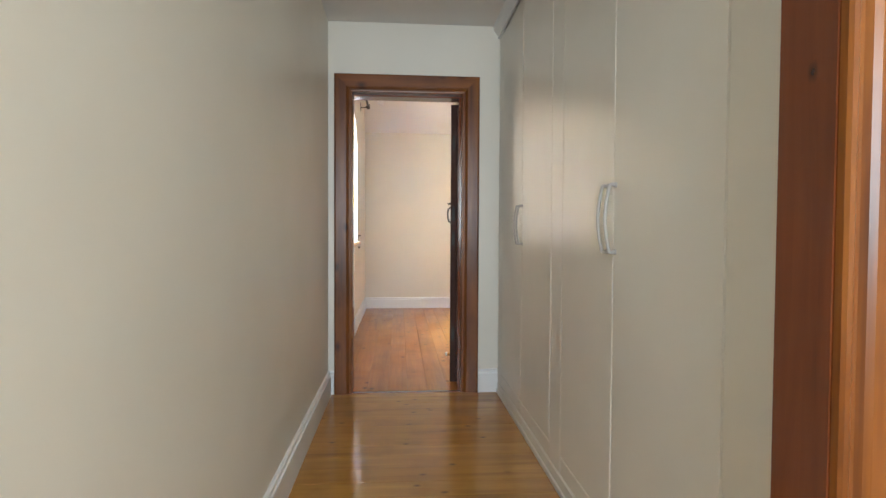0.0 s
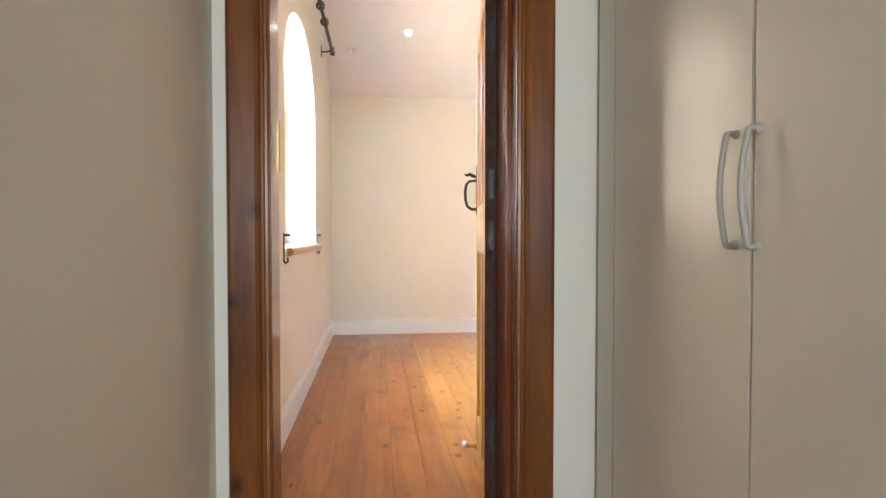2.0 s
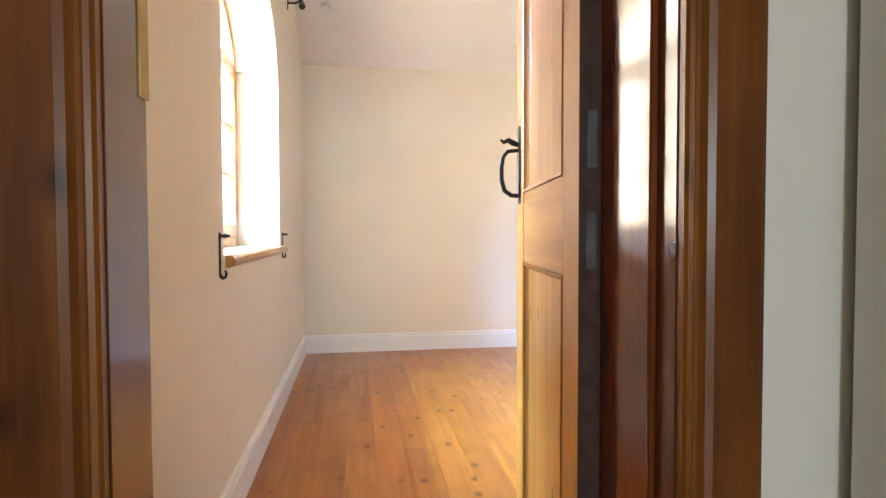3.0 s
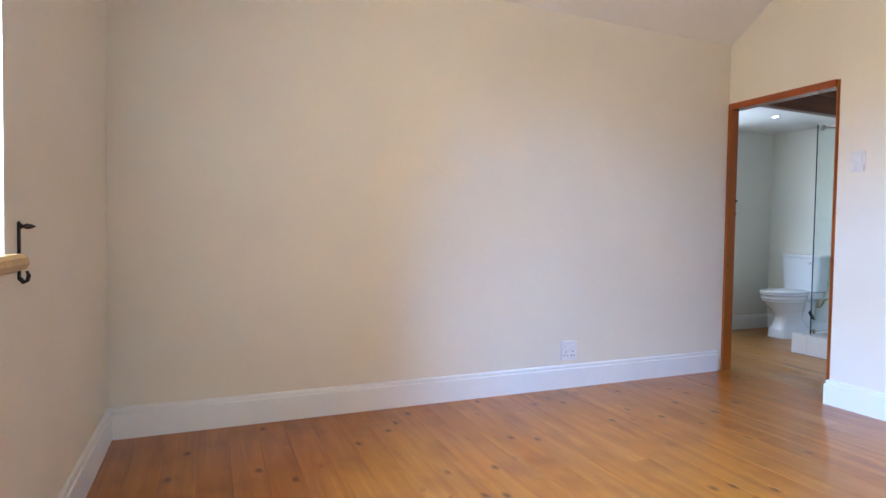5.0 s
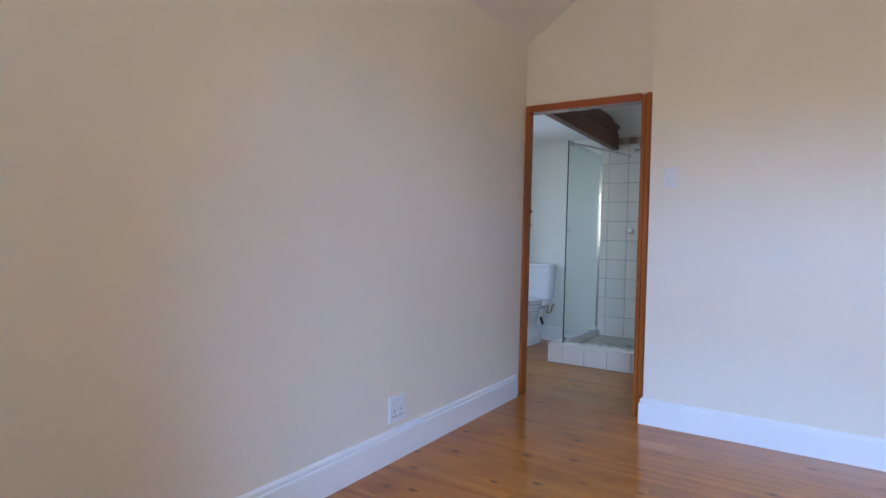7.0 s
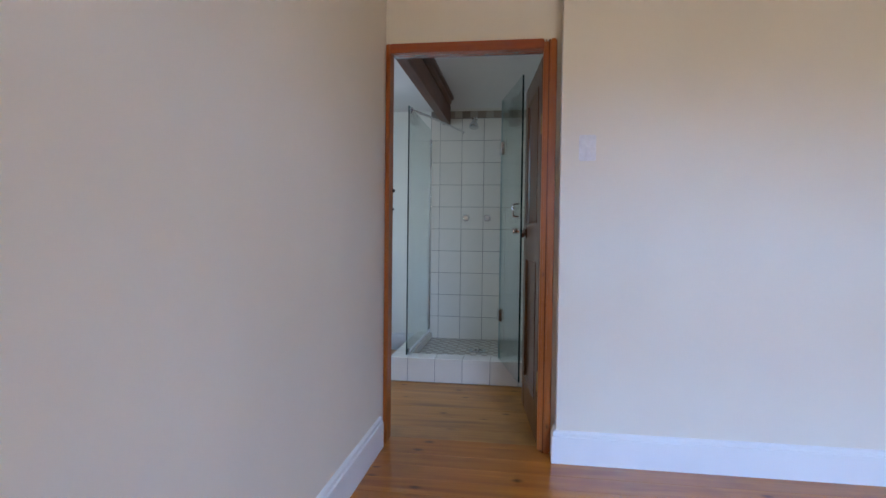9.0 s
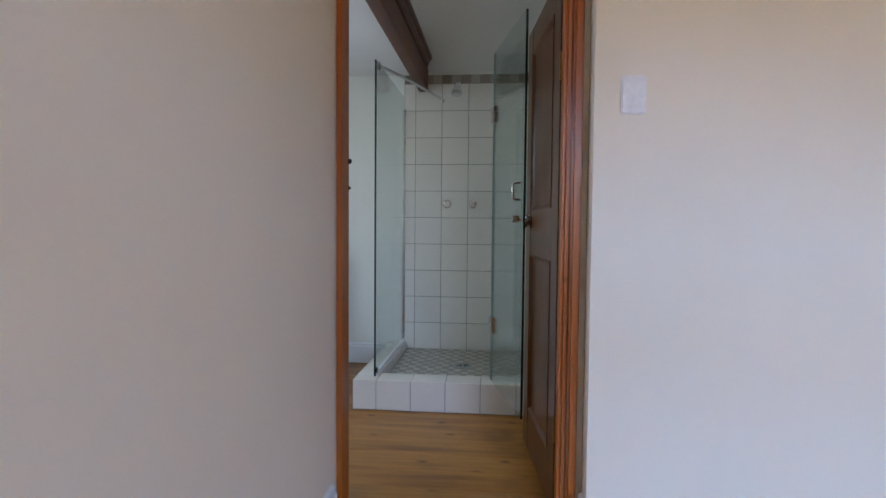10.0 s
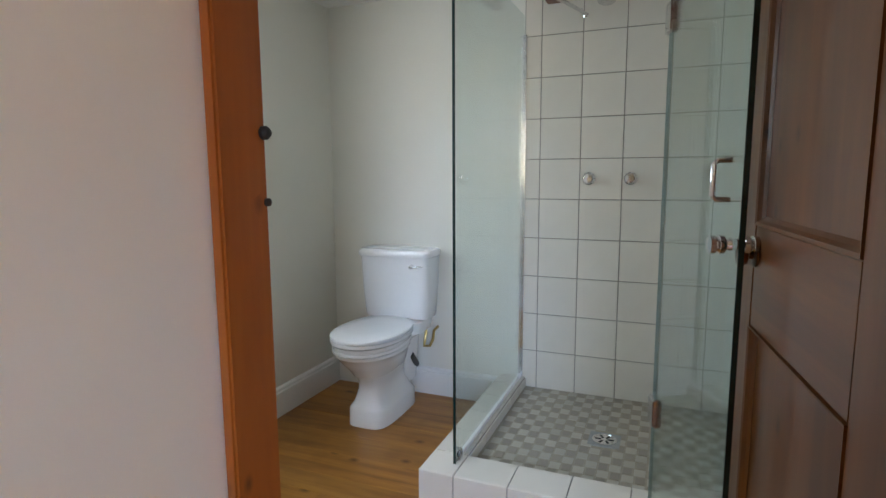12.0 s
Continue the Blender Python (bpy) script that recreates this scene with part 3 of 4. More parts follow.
for s in (0, 1):
    y0 = WY0 + 0.053 if s == 0 else mid_y + 0.033
    y1 = mid_y - 0.033 if s == 0 else WY1 - 0.053
    z0, z1 = WZ0 + 0.058, WZS - 0.023
    c = part("casement", boxes(((FX0 + 0.012, y0, z0), (FX1 + 0.004, y0 + 0.045, z1)), ((FX0 + 0.012, y1 - 0.045, z0), (FX1 + 0.004, y1, z1)),
             ((FX0 + 0.012, y0 + 0.045, z0), (FX1 + 0.004, y1 - 0.045, z0 + 0.07)), ((FX0 + 0.012, y0 + 0.045, z1 - 0.045), (FX1 + 0.004, y1 - 0.045, z1))), SASH, win)
    for k in (1, 2):
        zz = z0 + 0.07 + (z1 - z0 - 0.115) * k / 3
        part("glazing_bar", box((FX0 + 0.02, y0 + 0.045, zz - 0.011), (FX1 - 0.004, y1 - 0.045, zz + 0.011), 0.003), SASH, c)
    part("glazing_bar", box((FX0 + 0.021, (y0 + y1) / 2 - 0.011, z0 + 0.07), (FX1 - 0.005, (y0 + y1) / 2 + 0.011, z1 - 0.045), 0.003), SASH, c)
    for col in (0, 1):
        for r in range(3):
            ym = (y0 + y1) / 2
            ya, yb = (y0 + 0.045, ym - 0.011) if col == 0 else (ym + 0.011, y1 - 0.045)
            hz = (z1 - z0 - 0.115) / 3
            pane = part("pane", box((FX0 + 0.026, ya, z0 + 0.07 + r * hz), (FX0 + 0.030, yb, z0 + 0.07 + (r + 1) * hz)), PANE, c)
            pane.visible_shadow = False
    for z in (1.18, 1.85):
        yy = y0 - 0.002 if s == 0 else y1 - 0.010
        part("hinge", box((FX1 + 0.004, yy, z), (FX1 + 0.010, yy + 0.012, z + 0.07), 0.001), BRASS, c, "brass casement hinge")
bm = bmesh.new()
for a, b in zip(ys[1:-1], ys[2:-1]):
    profile(bm, [(a, WZS + 0.03), (b, WZS + 0.03), (b, arch(b) - 0.02), (a, arch(a) - 0.02)], (FX0 + 0.026, 0, 0), (FX0 + 0.030, 0, 0), (0, 1, 0), (0, 0, 1))
pane = part("pane", bm, PANE, win)
pane.visible_shadow = False
part("window_sill", profile(bmesh.new(), [(0.2545, 0.004), (0.275, 0.003), (0.285, -0.006), (0.289, -0.02), (0.283, -0.034), (0.262, -0.042), (0.2545, -0.042)], (FX1, WY0 - 0.035, WZ0), (FX1, WY1 + 0.018, WZ0), (1, 0, 0), (0, 0, 1)), SASH, win, "pine window sill nosing")
part("sill_board", box((FX1, WY0 + 0.001, WZ0 + 0.0005), (LX + 0.002, WY1 - 0.001, WZ0 + 0.004)), TRIM, win, "white painted sill board")


# curtain hold-back hooks beside the sill
def hook():
    h = thing("curtain_tieback_hook", (0, 0, 0), "black wrought-iron curtain tie-back hook on the cream wall", "hook", "hooks beside the window")
    part("back_plate", box((0.0, -0.007, -0.08), (0.006, 0.007, 0.075), 0.002), IRON, h)
    part("finial", lathe([(0.004, 0), (0.008, 0.004), (0.004, 0.009), (0.008, 0.015), (0.006, 0.026), (0.001, 0.036)], "X", (0.004, 0, 0.062), 12), IRON, h, smooth=True)
    part("arm", tube([(0.004, 0, -0.075), (0.012, 0.0, -0.086), (0.020, 0.0, -0.082), (0.024, 0.0, -0.068), (0.019, 0, -0.056)], [0.006, 0.006, 0.005, 0.005, 0.003], 8), IRON, h, smooth=True)
    return h


hk = hook()
hk.matrix_world = pose(LX, 1.30, 0.995)
copy_thing(hk, pose(LX, 2.905, 0.995))

# curtain rod
rod = thing("curtain_rod", (LX, 2.1, 2.70), "black wrought-iron curtain rod with twisted basket details", "curtain rod")
part("bar", tube([(0.09, -1.3, 0), (0.09, -0.4, 0), (0.09, 0.4, 0), (0.09, 1.30, 0)], 0.014), IRON, rod, smooth=True)
for yy in (-1.22, 1.22):
    part("bracket", tube([(0.0, yy, -0.03), (0.03, yy, -0.03), (0.06, yy, -0.028), (0.085, yy, -0.012), (0.10, yy, -0.004), (0.115, yy, 0.012)], 0.007, 8), IRON, rod, smooth=True)
    part("bracket_plate", box((0.0, yy - 0.012, -0.075), (0.006, yy + 0.012, 0.03), 0.002), IRON, rod)
for yy, s in ((-1.3, -1), (1.30, 1)):
    part("finial", lathe([(0.010, 0), (0.020, 0.008), (0.012, 0.02), (0.024, 0.04), (0.020, 0.055), (0.004, 0.068)], "Y" if s > 0 else "-Y", (0.09, yy, 0), 14), IRON, rod, smooth=True)
for yy in (-0.6, -0.3, 0.3, 0.6):
    for k in range(6):
        pts = [(0.09 + (0.008 + 0.022 * math.sin(math.pi * j / 8)) * math.cos(k * math.tau / 6 + j * 0.35), yy - 0.05 + 0.1 * j / 8, (0.008 + 0.022 * math.sin(math.pi * j / 8)) * math.sin(k * math.tau / 6 + j * 0.35)) for j in range(9)]
        part("basket_wire", tube(pts, 0.0045, 6), IRON, rod, smooth=True)


# ---------- built-in cupboards in the passage ----------
cup = thing("built_in_cupboard", (HR, -1.5, 0), "tall cream-painted built-in cupboard along the passage", "cupboard")
C0 = Vector(cup.location)


def cbox(name, lo, hi, mat=CUPBOARD, bevel=0.003, par=None, lab=""):
    bm = box([a - b for a, b in zip(lo, C0)], [a - b for a, b in zip(hi, C0)], bevel)
    return part(name, bm, mat, par or cup, lab)


cbox("carcass", (HR + 0.020, -2.92, 0), (2.30, -0.004, HC))
cbox("plinth", (HR - 0.004, -2.92, 0), (HR + 0.02, -0.023, 0.075), bevel=0.004)
cbox("plinth_moulding", (HR - 0.012, -2.92, 0.0), (HR - 0.004, -0.023, 0.028), bevel=0.003)
cbox("upright", (HR, -0.14, 0.075), (HR + 0.019, -0.022, HC))
cbox("upright", (HR, -1.50, 0.075), (HR + 0.019, -1.333, HC))
cbox("upright", (HR, -2.92, 0.075), (HR + 0.019, -2.66, HC))


def cup_door(y0, y1, handle_y):
    d = cbox("door", (HR - 0.0006, y0 + 0.0022, 0.155), (HR + 0.019, y1 - 0.0022, 2.40), bevel=0.0025)
    cbox("bottom_rail", (HR + 0.001, y0 + 0.0025, 0.075), (HR + 0.019, y1 - 0.0025, 0.150))
    h = handle_y - C0.y
    pts = [(-0.001, h, 1.035), (-0.016, h, 1.033)] + [(-0.022 - 0.014 * math.sin(math.pi * k / 10), h, 1.035 + 0.21 * k / 10) for k in range(11)] + [(-0.016, h, 1.247), (-0.001, h, 1.245)]
    part("handle", tube(pts, 0.0055, 12), HANDLE, d, "cream painted bow handle", True)
    for z in (1.035, 1.245):
        part("handle_foot", lathe([(0.009, 0), (0.009, 0.004), (0.006, 0.008)], "-X", (-0.0006, h, z), 12), HANDLE, d)


cup_door(-0.735, -0.14, -0.690)
cup_door(-1.333, -0.735, -0.752)
cup_door(-2.055, -1.50, -2.010)
cup_door(-2.66, -2.055, -2.072)


# ---------- fittings in the bedroom ----------
def plate(name, label, cat):
    return thing(name, (0, 0, 0), label, cat)


so = plate("wall_socket", "white square double electrical socket above the skirting", "socket")
part("cover", box((-0.066, -0.014, -0.066), (0.066, 0.0, 0.066), 0.005), PLASTIC, so)
for sx in (-0.028, 0.028):
    part("rocker", box((sx - 0.010, -0.019, 0.022), (sx + 0.010, -0.013, 0.044), 0.002), PLASTIC, so)
    for dx, dz in ((0, -0.008), (-0.012, -0.034), (0.012, -0.034)):
        part("pin_hole", lathe([(0.0045, 0), (0.0045, 0.001)], "-Y", (sx + dx, -0.0142, dz), 10), DARK, so)
so.matrix_world = pose(3.245, FY, 0.257)

sw = plate("light_switch", "white light switch plate on the cream wall", "switch")
part("cover", box((-0.013, -0.040, -0.062), (0.0, 0.040, 0.062), 0.005), PLASTIC, sw)
part("rocker", box((-0.0150, -0.024, -0.040), (-0.0125, 0.024, -0.006), 0.001), PLASTIC, sw)
part("upper_panel", box((-0.0145, -0.024, -0.0055), (-0.0125, 0.024, 0.040), 0.001), PLASTIC, sw)
sw.matrix_world = pose(RX, 3.262, 1.525)


def downlight(at, tilt):
    d = thing("downlight", at, "small round recessed ceiling downlight, switched on", "downlight", "recessed downlights")
    part("trim_ring", lathe([(0.028, -0.001), (0.045, -0.001), (0.045, -0.005), (0.036, -0.008), (0.028, -0.006)], "Z", sides=28), TRIM, d)
    part("lamp", lathe([(0.0275, -0.0005), (0.0275, -0.0065), (0.020, -0.0085), (0.008, -0.0095)], "Z", sides=20), BULB, d, "glowing lamp face")
    d.matrix_world = pose(*at, tilt, 0, 0)
    return d


tilt = -math.degrees(math.atan(SLOPE))
downlight((1.29, 3.63, EAVE + SLOPE * (FY - 3.63) - 0.001), tilt)
downlight((3.60, 3.55, EAVE + SLOPE * (FY - 3.55) - 0.001), tilt)
downlight((6.10, 4.92, 2.244), 0)
det = thing("smoke_detector", (0.74, 3.82, EAVE + SLOPE * (FY - 3.82)), "small round white detector on the sloping ceiling", "detector")
part("base", lathe([(0.045, 0), (0.045, -0.012), (0.040, -0.014)], "Z"), PLASTIC, det)
part("cover", lathe([(0.038, -0.014), (0.034, -0.026), (0.012, -0.030)], "Z"), PLASTIC, det, smooth=True)
det.matrix_world = pose(0.74, 3.82, EAVE + SLOPE * (FY - 3.82), tilt)

# ---------- bathroom ----------
beam = thing("ceiling_beam", (BX0 + 1.07, 4.245, 2.11), "dark-stained timber ceiling beam with a moulded edge", "beam")
part("beam_body", box((-1.065, -0.008, 0.0), (1.12, 0.060, 0.30), 0.004), BEAM, beam)
part("edge_moulding", profile(bmesh.new(), [(0, 0), (0.012, 0), (0.026, 0.02), (0.028, 0.04), (0.045, 0.05), (0.045, 0.075), (0, 0.075)], (-1.065, -0.008, 0.15), (0.98, -0.008, 0.15), (0, -1, 0), (0, 0, 1)), BEAM, beam)

# toilet
wc = thing("toilet", (6.70, 5.10, 0), "white close-coupled toilet with its lid down on the timber floor", "toilet")
part("pedestal", loft([(0.0000, -0.03, 0, 0.228, 0.118, 4), (0.0844, -0.03, 0, 0.225, 0.115, 4), (0.0956, -0.03, 0, 0.218, 0.108, 4), (0.1181, -0.03, 0, 0.200, 0.092, 4),
     (0.1800, -0.035, 0, 0.170, 0.080, 3.5), (0.2250, -0.045, 0, 0.165, 0.085, 3), (0.2700, -0.06, 0, 0.175, 0.105, 2.6)]), CERAMIC, wc, smooth=True)
part("bowl", loft([(0.2644, -0.065, 0, 0.195, 0.10, 2.5), (0.3038, -0.08, 0, 0.208, 0.125, 2.3), (0.3488, -0.105, 0.004, 0.232, 0.150, 2.2), (0.3769, -0.118, 0.006, 0.236, 0.162, 2.2), (0.3825, -0.118, 0.006, 0.246, 0.170, 2.2),
     (0.3960, -0.118, 0.006, 0.247, 0.171, 2.2), (0.3994, -0.118, 0.006, 0.240, 0.166, 2.2), (0.4073, -0.118, 0.006, 0.262, 0.177, 2.2), (0.4208, -0.118, 0.006, 0.263, 0.178, 2.2), (0.4241, -0.118, 0.006, 0.257, 0.173, 2.2), (0.4444, -0.118, 0.006, 0.265, 0.180, 2.2)]), CERAMIC, wc, smooth=True)
part("back_shelf", loft([(0.1125, 0.17, 0, 0.10, 0.07, 5), (0.3713, 0.17, 0, 0.115, 0.09, 5), (0.4163, 0.17, 0, 0.125, 0.165, 5), (0.4781, 0.18, 0, 0.11, 0.17, 6)]), CERAMIC, wc, smooth=True)
part("seat", loft([(0.4478, -0.118, 0.006, 0.262, 0.180, 2.2), (0.4523, -0.118, 0.006, 0.268, 0.186, 2.2), (0.4657, -0.118, 0.006, 0.269, 0.187, 2.2), (0.4703, -0.118, 0.006, 0.262, 0.180, 2.2)]), SEATWHITE, wc, "white plastic seat", True)
part("lid", loft([(0.4736, -0.118, 0.006, 0.266, 0.184, 2.2), (0.4793, -0.118, 0.006, 0.270, 0.188, 2.2), (0.4883, -0.118, 0.006, 0.268, 0.186, 2.2), (0.4961, -0.118, 0.006, 0.235, 0.168, 2.2), (0.4995, -0.118, 0.006, 0.15, 0.10, 2.2)]), SEATWHITE, wc, "closed white lid", True)
for yy in (-0.07, 0.07):
    part("seat_hinge", lathe([(0.012, 0), (0.012, 0.018), (0.008, 0.024)], "Z", (0.145, yy, 0.475), 12), CHROME, wc)
cist = part("cistern", loft([(0.4850, 0.20, 0, 0.080, 0.188, 7), (0.4950, 0.20, 0, 0.086, 0.195, 7), (0.6500, 0.198, 0, 0.093, 0.204, 8), (0.8300, 0.196, 0, 0.099, 0.210, 8)]), CERAMIC, wc, smooth=True)
part("cistern_lid", loft([(0.8310, 0.192, 0, 0.104, 0.217, 8), (0.8360, 0.192, 0, 0.107, 0.221, 8), (0.8580, 0.192, 0, 0.106, 0.220, 8), (0.8720, 0.192, 0, 0.095, 0.208, 8), (0.8750, 0.192, 0, 0.06, 0.18, 6)]), CERAMIC, cist, smooth=True)
part("flush_lever", tube([(0.098, -0.12, 0.785), (0.075, -0.12, 0.785), (0.070, -0.135, 0.786), (0.070, -0.165, 0.790), (0.072, -0.195, 0.792)], [0.013, 0.010, 0.006, 0.005, 0.004]), CHROME, cist, "chrome flush lever", True)
part("inlet_pipe", tube([(0.20, -0.15, 0.46), (0.20, -0.155, 0.40), (0.19, -0.15, 0.35), (0.17, -0.155, 0.325), (0.17, -0.19, 0.33), (0.19, -0.20, 0.36), (0.23, -0.19, 0.40), (0.29, -0.19, 0.41)], 0.008, 8), BRASS, wc, "curled brass inlet pipe", True)
part("inlet_nut", lathe([(0.016, 0), (0.016, 0.03), (0.011, 0.035)], "Z", (0.20, -0.15, 0.42), 10), BRASS, wc)
part("soil_joint", tube([(0.16, -0.075, 0.27), (0.20, -0.08, 0.22), (0.26, -0.06, 0.18)], 0.02, 10), DARK, wc, "dark rubber pipe joint", True)

# shower: kerb, tray, glass, fittings
KX, KY, KZ, SW = 5.895, 4.535, 0.172, 0.17
shower = thing("shower_kerb", (KX, BY0, 0), "raised shower base clad in white tiles", "shower base")
S0 = Vector(shower.location)


def sbox(name, lo, hi, mat, bevel=0.0, par=None, lab=""):
    return part(name, box([a - b for a, b in zip(lo, S0)], [a - b for a, b in zip(hi, S0)], bevel), mat, par or shower, lab)


sbox("kerb_core", (KX + 0.008, BY0 + 0.001, 0), (KX + SW - 0.008, KY - 0.008, KZ), GROUT)
sbox("kerb_core", (KX + SW - 0.008, KY - SW + 0.03, 0), (BX1 - 0.001, KY - 0.008, KZ), GROUT)
sbox("tray_bed", (KX + SW - 0.008, BY0 + 0.001, 0), (BX1 - 0.001, KY - SW + 0.03, 0.1246), GROUT_PALE)

# glass
gl = thing("shower_screen", (KX + 0.085, 4.42, KZ + 0.008), "fixed clear glass shower side panel with chrome clips", "shower screen")
part("glass_panel", box((0.0, -0.005, 0.0), (BX1 - KX - 0.093, 0.005, 1.885)), GLASS, gl)
part("glass_edge", box((-0.0015, -0.0055, 0.0), (0.0, 0.0055, 1.885)), GREEN_EDGE, gl, "dark polished front edge of the glass")
part("wall_channel", box((BX1 - KX - 0.105, -0.012, 0.0), (BX1 - KX - 0.088, 0.012, 1.80), 0.003), CHROME, gl, "slim chrome wall channel")
part("bottom_seal", box((0.02, -0.009, 0.0), (BX1 - KX - 0.11, 0.009, 0.018), 0.003), TRIM, gl, "white bottom sealing strip")
part("bottom_clip", box((0.02, -0.014, -0.002), (0.055, 0.014, 0.045), 0.004), CHROME, gl, "chrome glass clip")
part("top_clip", box((0.05, -0.014, 1.84), (0.085, 0.014, 1.89), 0.004), CHROME, gl, "chrome glass clip")
part("stay_bar", tube([(0.068, -0.012, 1.865), (0.30, -0.10, 1.865), (0.60, -0.19, 1.865), (0.94, -0.29, 1.865), (BX1 - KX - 0.088, -0.30, 1.865)], 0.009), CHROME, gl, "chrome stay bar to the wall", True)
part("stay_flange", lathe([(0.018, 0), (0.018, 0.006), (0.010, 0.010)], "-X", (BX1 - KX - 0.0865, -0.30, 1.865), 14), CHROME, gl)

fx = thing("shower_fixed_panel", (KX + 0.085, 3.72, KZ + 0.008), "narrow fixed clear glass panel beside the shower door", "shower screen")
part("glass_panel", box((-0.005, -(3.712 - BY0) + 0.012, 0.0), (0.005, 0.0, 1.90)), GLASS, fx)
part("glass_edge", box((-0.0055, 0.0, 0.0), (0.0055, 0.0015, 1.90)), PALE_EDGE, fx, "polished glass edge")

gd = thing("shower_door", (KX + 0.085, 3.726, KZ + 0.022), "clear frameless glass shower door standing open", "shower door")
part("glass_leaf", box((0.004, -0.005, 0.0), (0.670, 0.005, 1.90)), GLASS, gd)
part("glass_edge", box((0.670, -0.0055, 0.0), (0.6725, 0.0055, 1.90)), GREEN_EDGE, gd, "dark polished free edge of the glass")
part("glass_edge", box((0.0025, -0.0055, 0.0), (0.004, 0.0055, 1.90)), PALE_EDGE, gd, "polished hinge edge")
for z in (0.28, 1.50):
    part("hinge", box((-0.024, -0.014, z), (0.052, 0.014, z + 0.095), 0.006), CHROME, gd, "chrome glass hinge")
for s in (-1, 1):
    part("knob", lathe([(0.013, 0.004), (0.011, 0.014), (0.018, 0.018), (0.019, 0.028), (0.014, 0.032), (0.019, 0.036), (0.018, 0.046), (0.006, 0.048)], "Y" if s > 0 else "-Y", (0.625, 0, 0.945), 20), CHROME, gd, "chrome door knob", True)
part("pull_handle", tube([(0.60, -0.004, 1.035), (0.60, -0.030, 1.035), (0.60, -0.038, 1.043), (0.60, -0.038, 1.107), (0.60, -0.030, 1.115), (0.60, -0.004, 1.115)], 0.006, 10), CHROME, gd, "slim chrome pull handle", True)
gd.matrix_world = pose(KX + 0.085, 3.722, KZ + 0.014, 0, 0, 193.0)

head = thing("overhead_shower", (BX1 - 0.008, 4.01, 2.13), "small chrome shower head on a wall arm", "shower head")
part("rose_plate", lathe([(0.026, 0), (0.026, 0.006), (0.012, 0.012)], "-X", (0, 0, 0.03), 18), CHROME, head)
part("arm", tube([(-0.01, 0, 0.03), (-0.06, 0, 0.035), (-0.09, 0, 0.02), (-0.105, 0, -0.005)], 0.009), CHROME, head, smooth=True)
h2 = part("spray", lathe([(0.012, 0), (0.018, 0.015), (0.020, 0.025), (0.034, 0.05), (0.036, 0.062), (0.030, 0.066), (0.004, 0.067)], "Z", sides=22), CHROME, head, smooth=True)
h2.matrix_basis = pose(-0.10, 0, 0.005, 0, 205, 0) @ Matrix.Diagonal((1.2, 1.2, 1.2, 1))


def tap(y):
    t = thing("shower_tap", (BX1 - 0.008, y, 1.255), "round chrome shower tap on the tiled wall", "tap", "shower taps")
    part("flange", lathe([(0.032, 0), (0.032, 0.004), (0.024, 0.012), (0.016, 0.016)], "-X", sides=22), CHROME, t, smooth=True)
    part("handle", lathe([(0.014, 0.014), (0.016, 0.03), (0.026, 0.036), (0.028, 0.05), (0.022, 0.060), (0.005, 0.062)], "-X", sides=8), CHROME, t, smooth=True)


tap(4.083)
tap(3.883)
dr = thing("shower_drain", (6.50, 3.92, 0.1275), "round chrome floor drain in the mosaic", "drain")
part("square_plate", box((-0.068, -0.068, -0.006), (0.068, 0.068, 0.0005), 0.002), GREYSEAL, dr, "grey square plate round the grate")
part("grate", lathe([(0.052, -0.004), (0.052, 0.003), (0.046, 0.005), (0.044, 0.002), (0.01, 0.002)], "Z", sides=24), CHROME, dr)
for k in range(6):
    a = k * math.tau / 6
    bm = box((-0.004, 0.014, 0.0022), (0.004, 0.040, 0.0032))
    bm.transform(Matrix.Rotation(a, 4, "Z"))
    part("slot", bm, DARK, dr)

setting(part("ground", boxes(((-300, -300, -0.6), (300, 300, -0.4))), GROUND), "garden ground outside the house", "ground")


# ---------- tiles ----------
def piece_mesh(name, size, bevel, mat):
    bm = box([-s / 2 for s in size], [s / 2 for s in size])
    if bevel:
        bmesh.ops.bevel(bm, geom=list(bm.edges), offset=bevel, segments=1, affect="EDGES")
    me = bpy.data.meshes.new(name)
    bm.to_mesh(me)
    bm.free()
    me.materials.append(mat)
    return me


def put(name, me, at, parent):
    ob = new(name, me)
    ob.parent = parent
    ob.location = Vector(at) - Vector(parent.location)
    return ob


T = 0.2045
wt = setting(part("wall_tiling", boxes(((BX1 - 0.005, BY0 + 0.001, 0.12), (BX1 - 0.0005, KY - 0.115, 2.24)), ((KX + 0.05, BY0 + 0.0005, 0.172), (BX1 - 0.005, BY0 + 0.005, 2.24))), GROUT), "white square wall tiles with grey joints in the shower", "tiling")
meshes = {}


def tile_rect(lo, hi, axis, side, parent, mat=TILE, depth=0.006, name="tile", joint=0.004):
    """A tile in a plane across axis, between lo and hi corners, proud towards side."""
    size = [h - l - joint for l, h in zip(lo, hi)]
    size[axis] = depth
    key = (mat.name, *(round(s, 4) for s in size))
    if key not in meshes:
        meshes[key] = piece_mesh(name, size, 0.0012, mat)
    at = [(l + h) / 2 for l, h in zip(lo, hi)]
    at[axis] = lo[axis] + side * depth / 2
    put(name, meshes[key], at, parent)


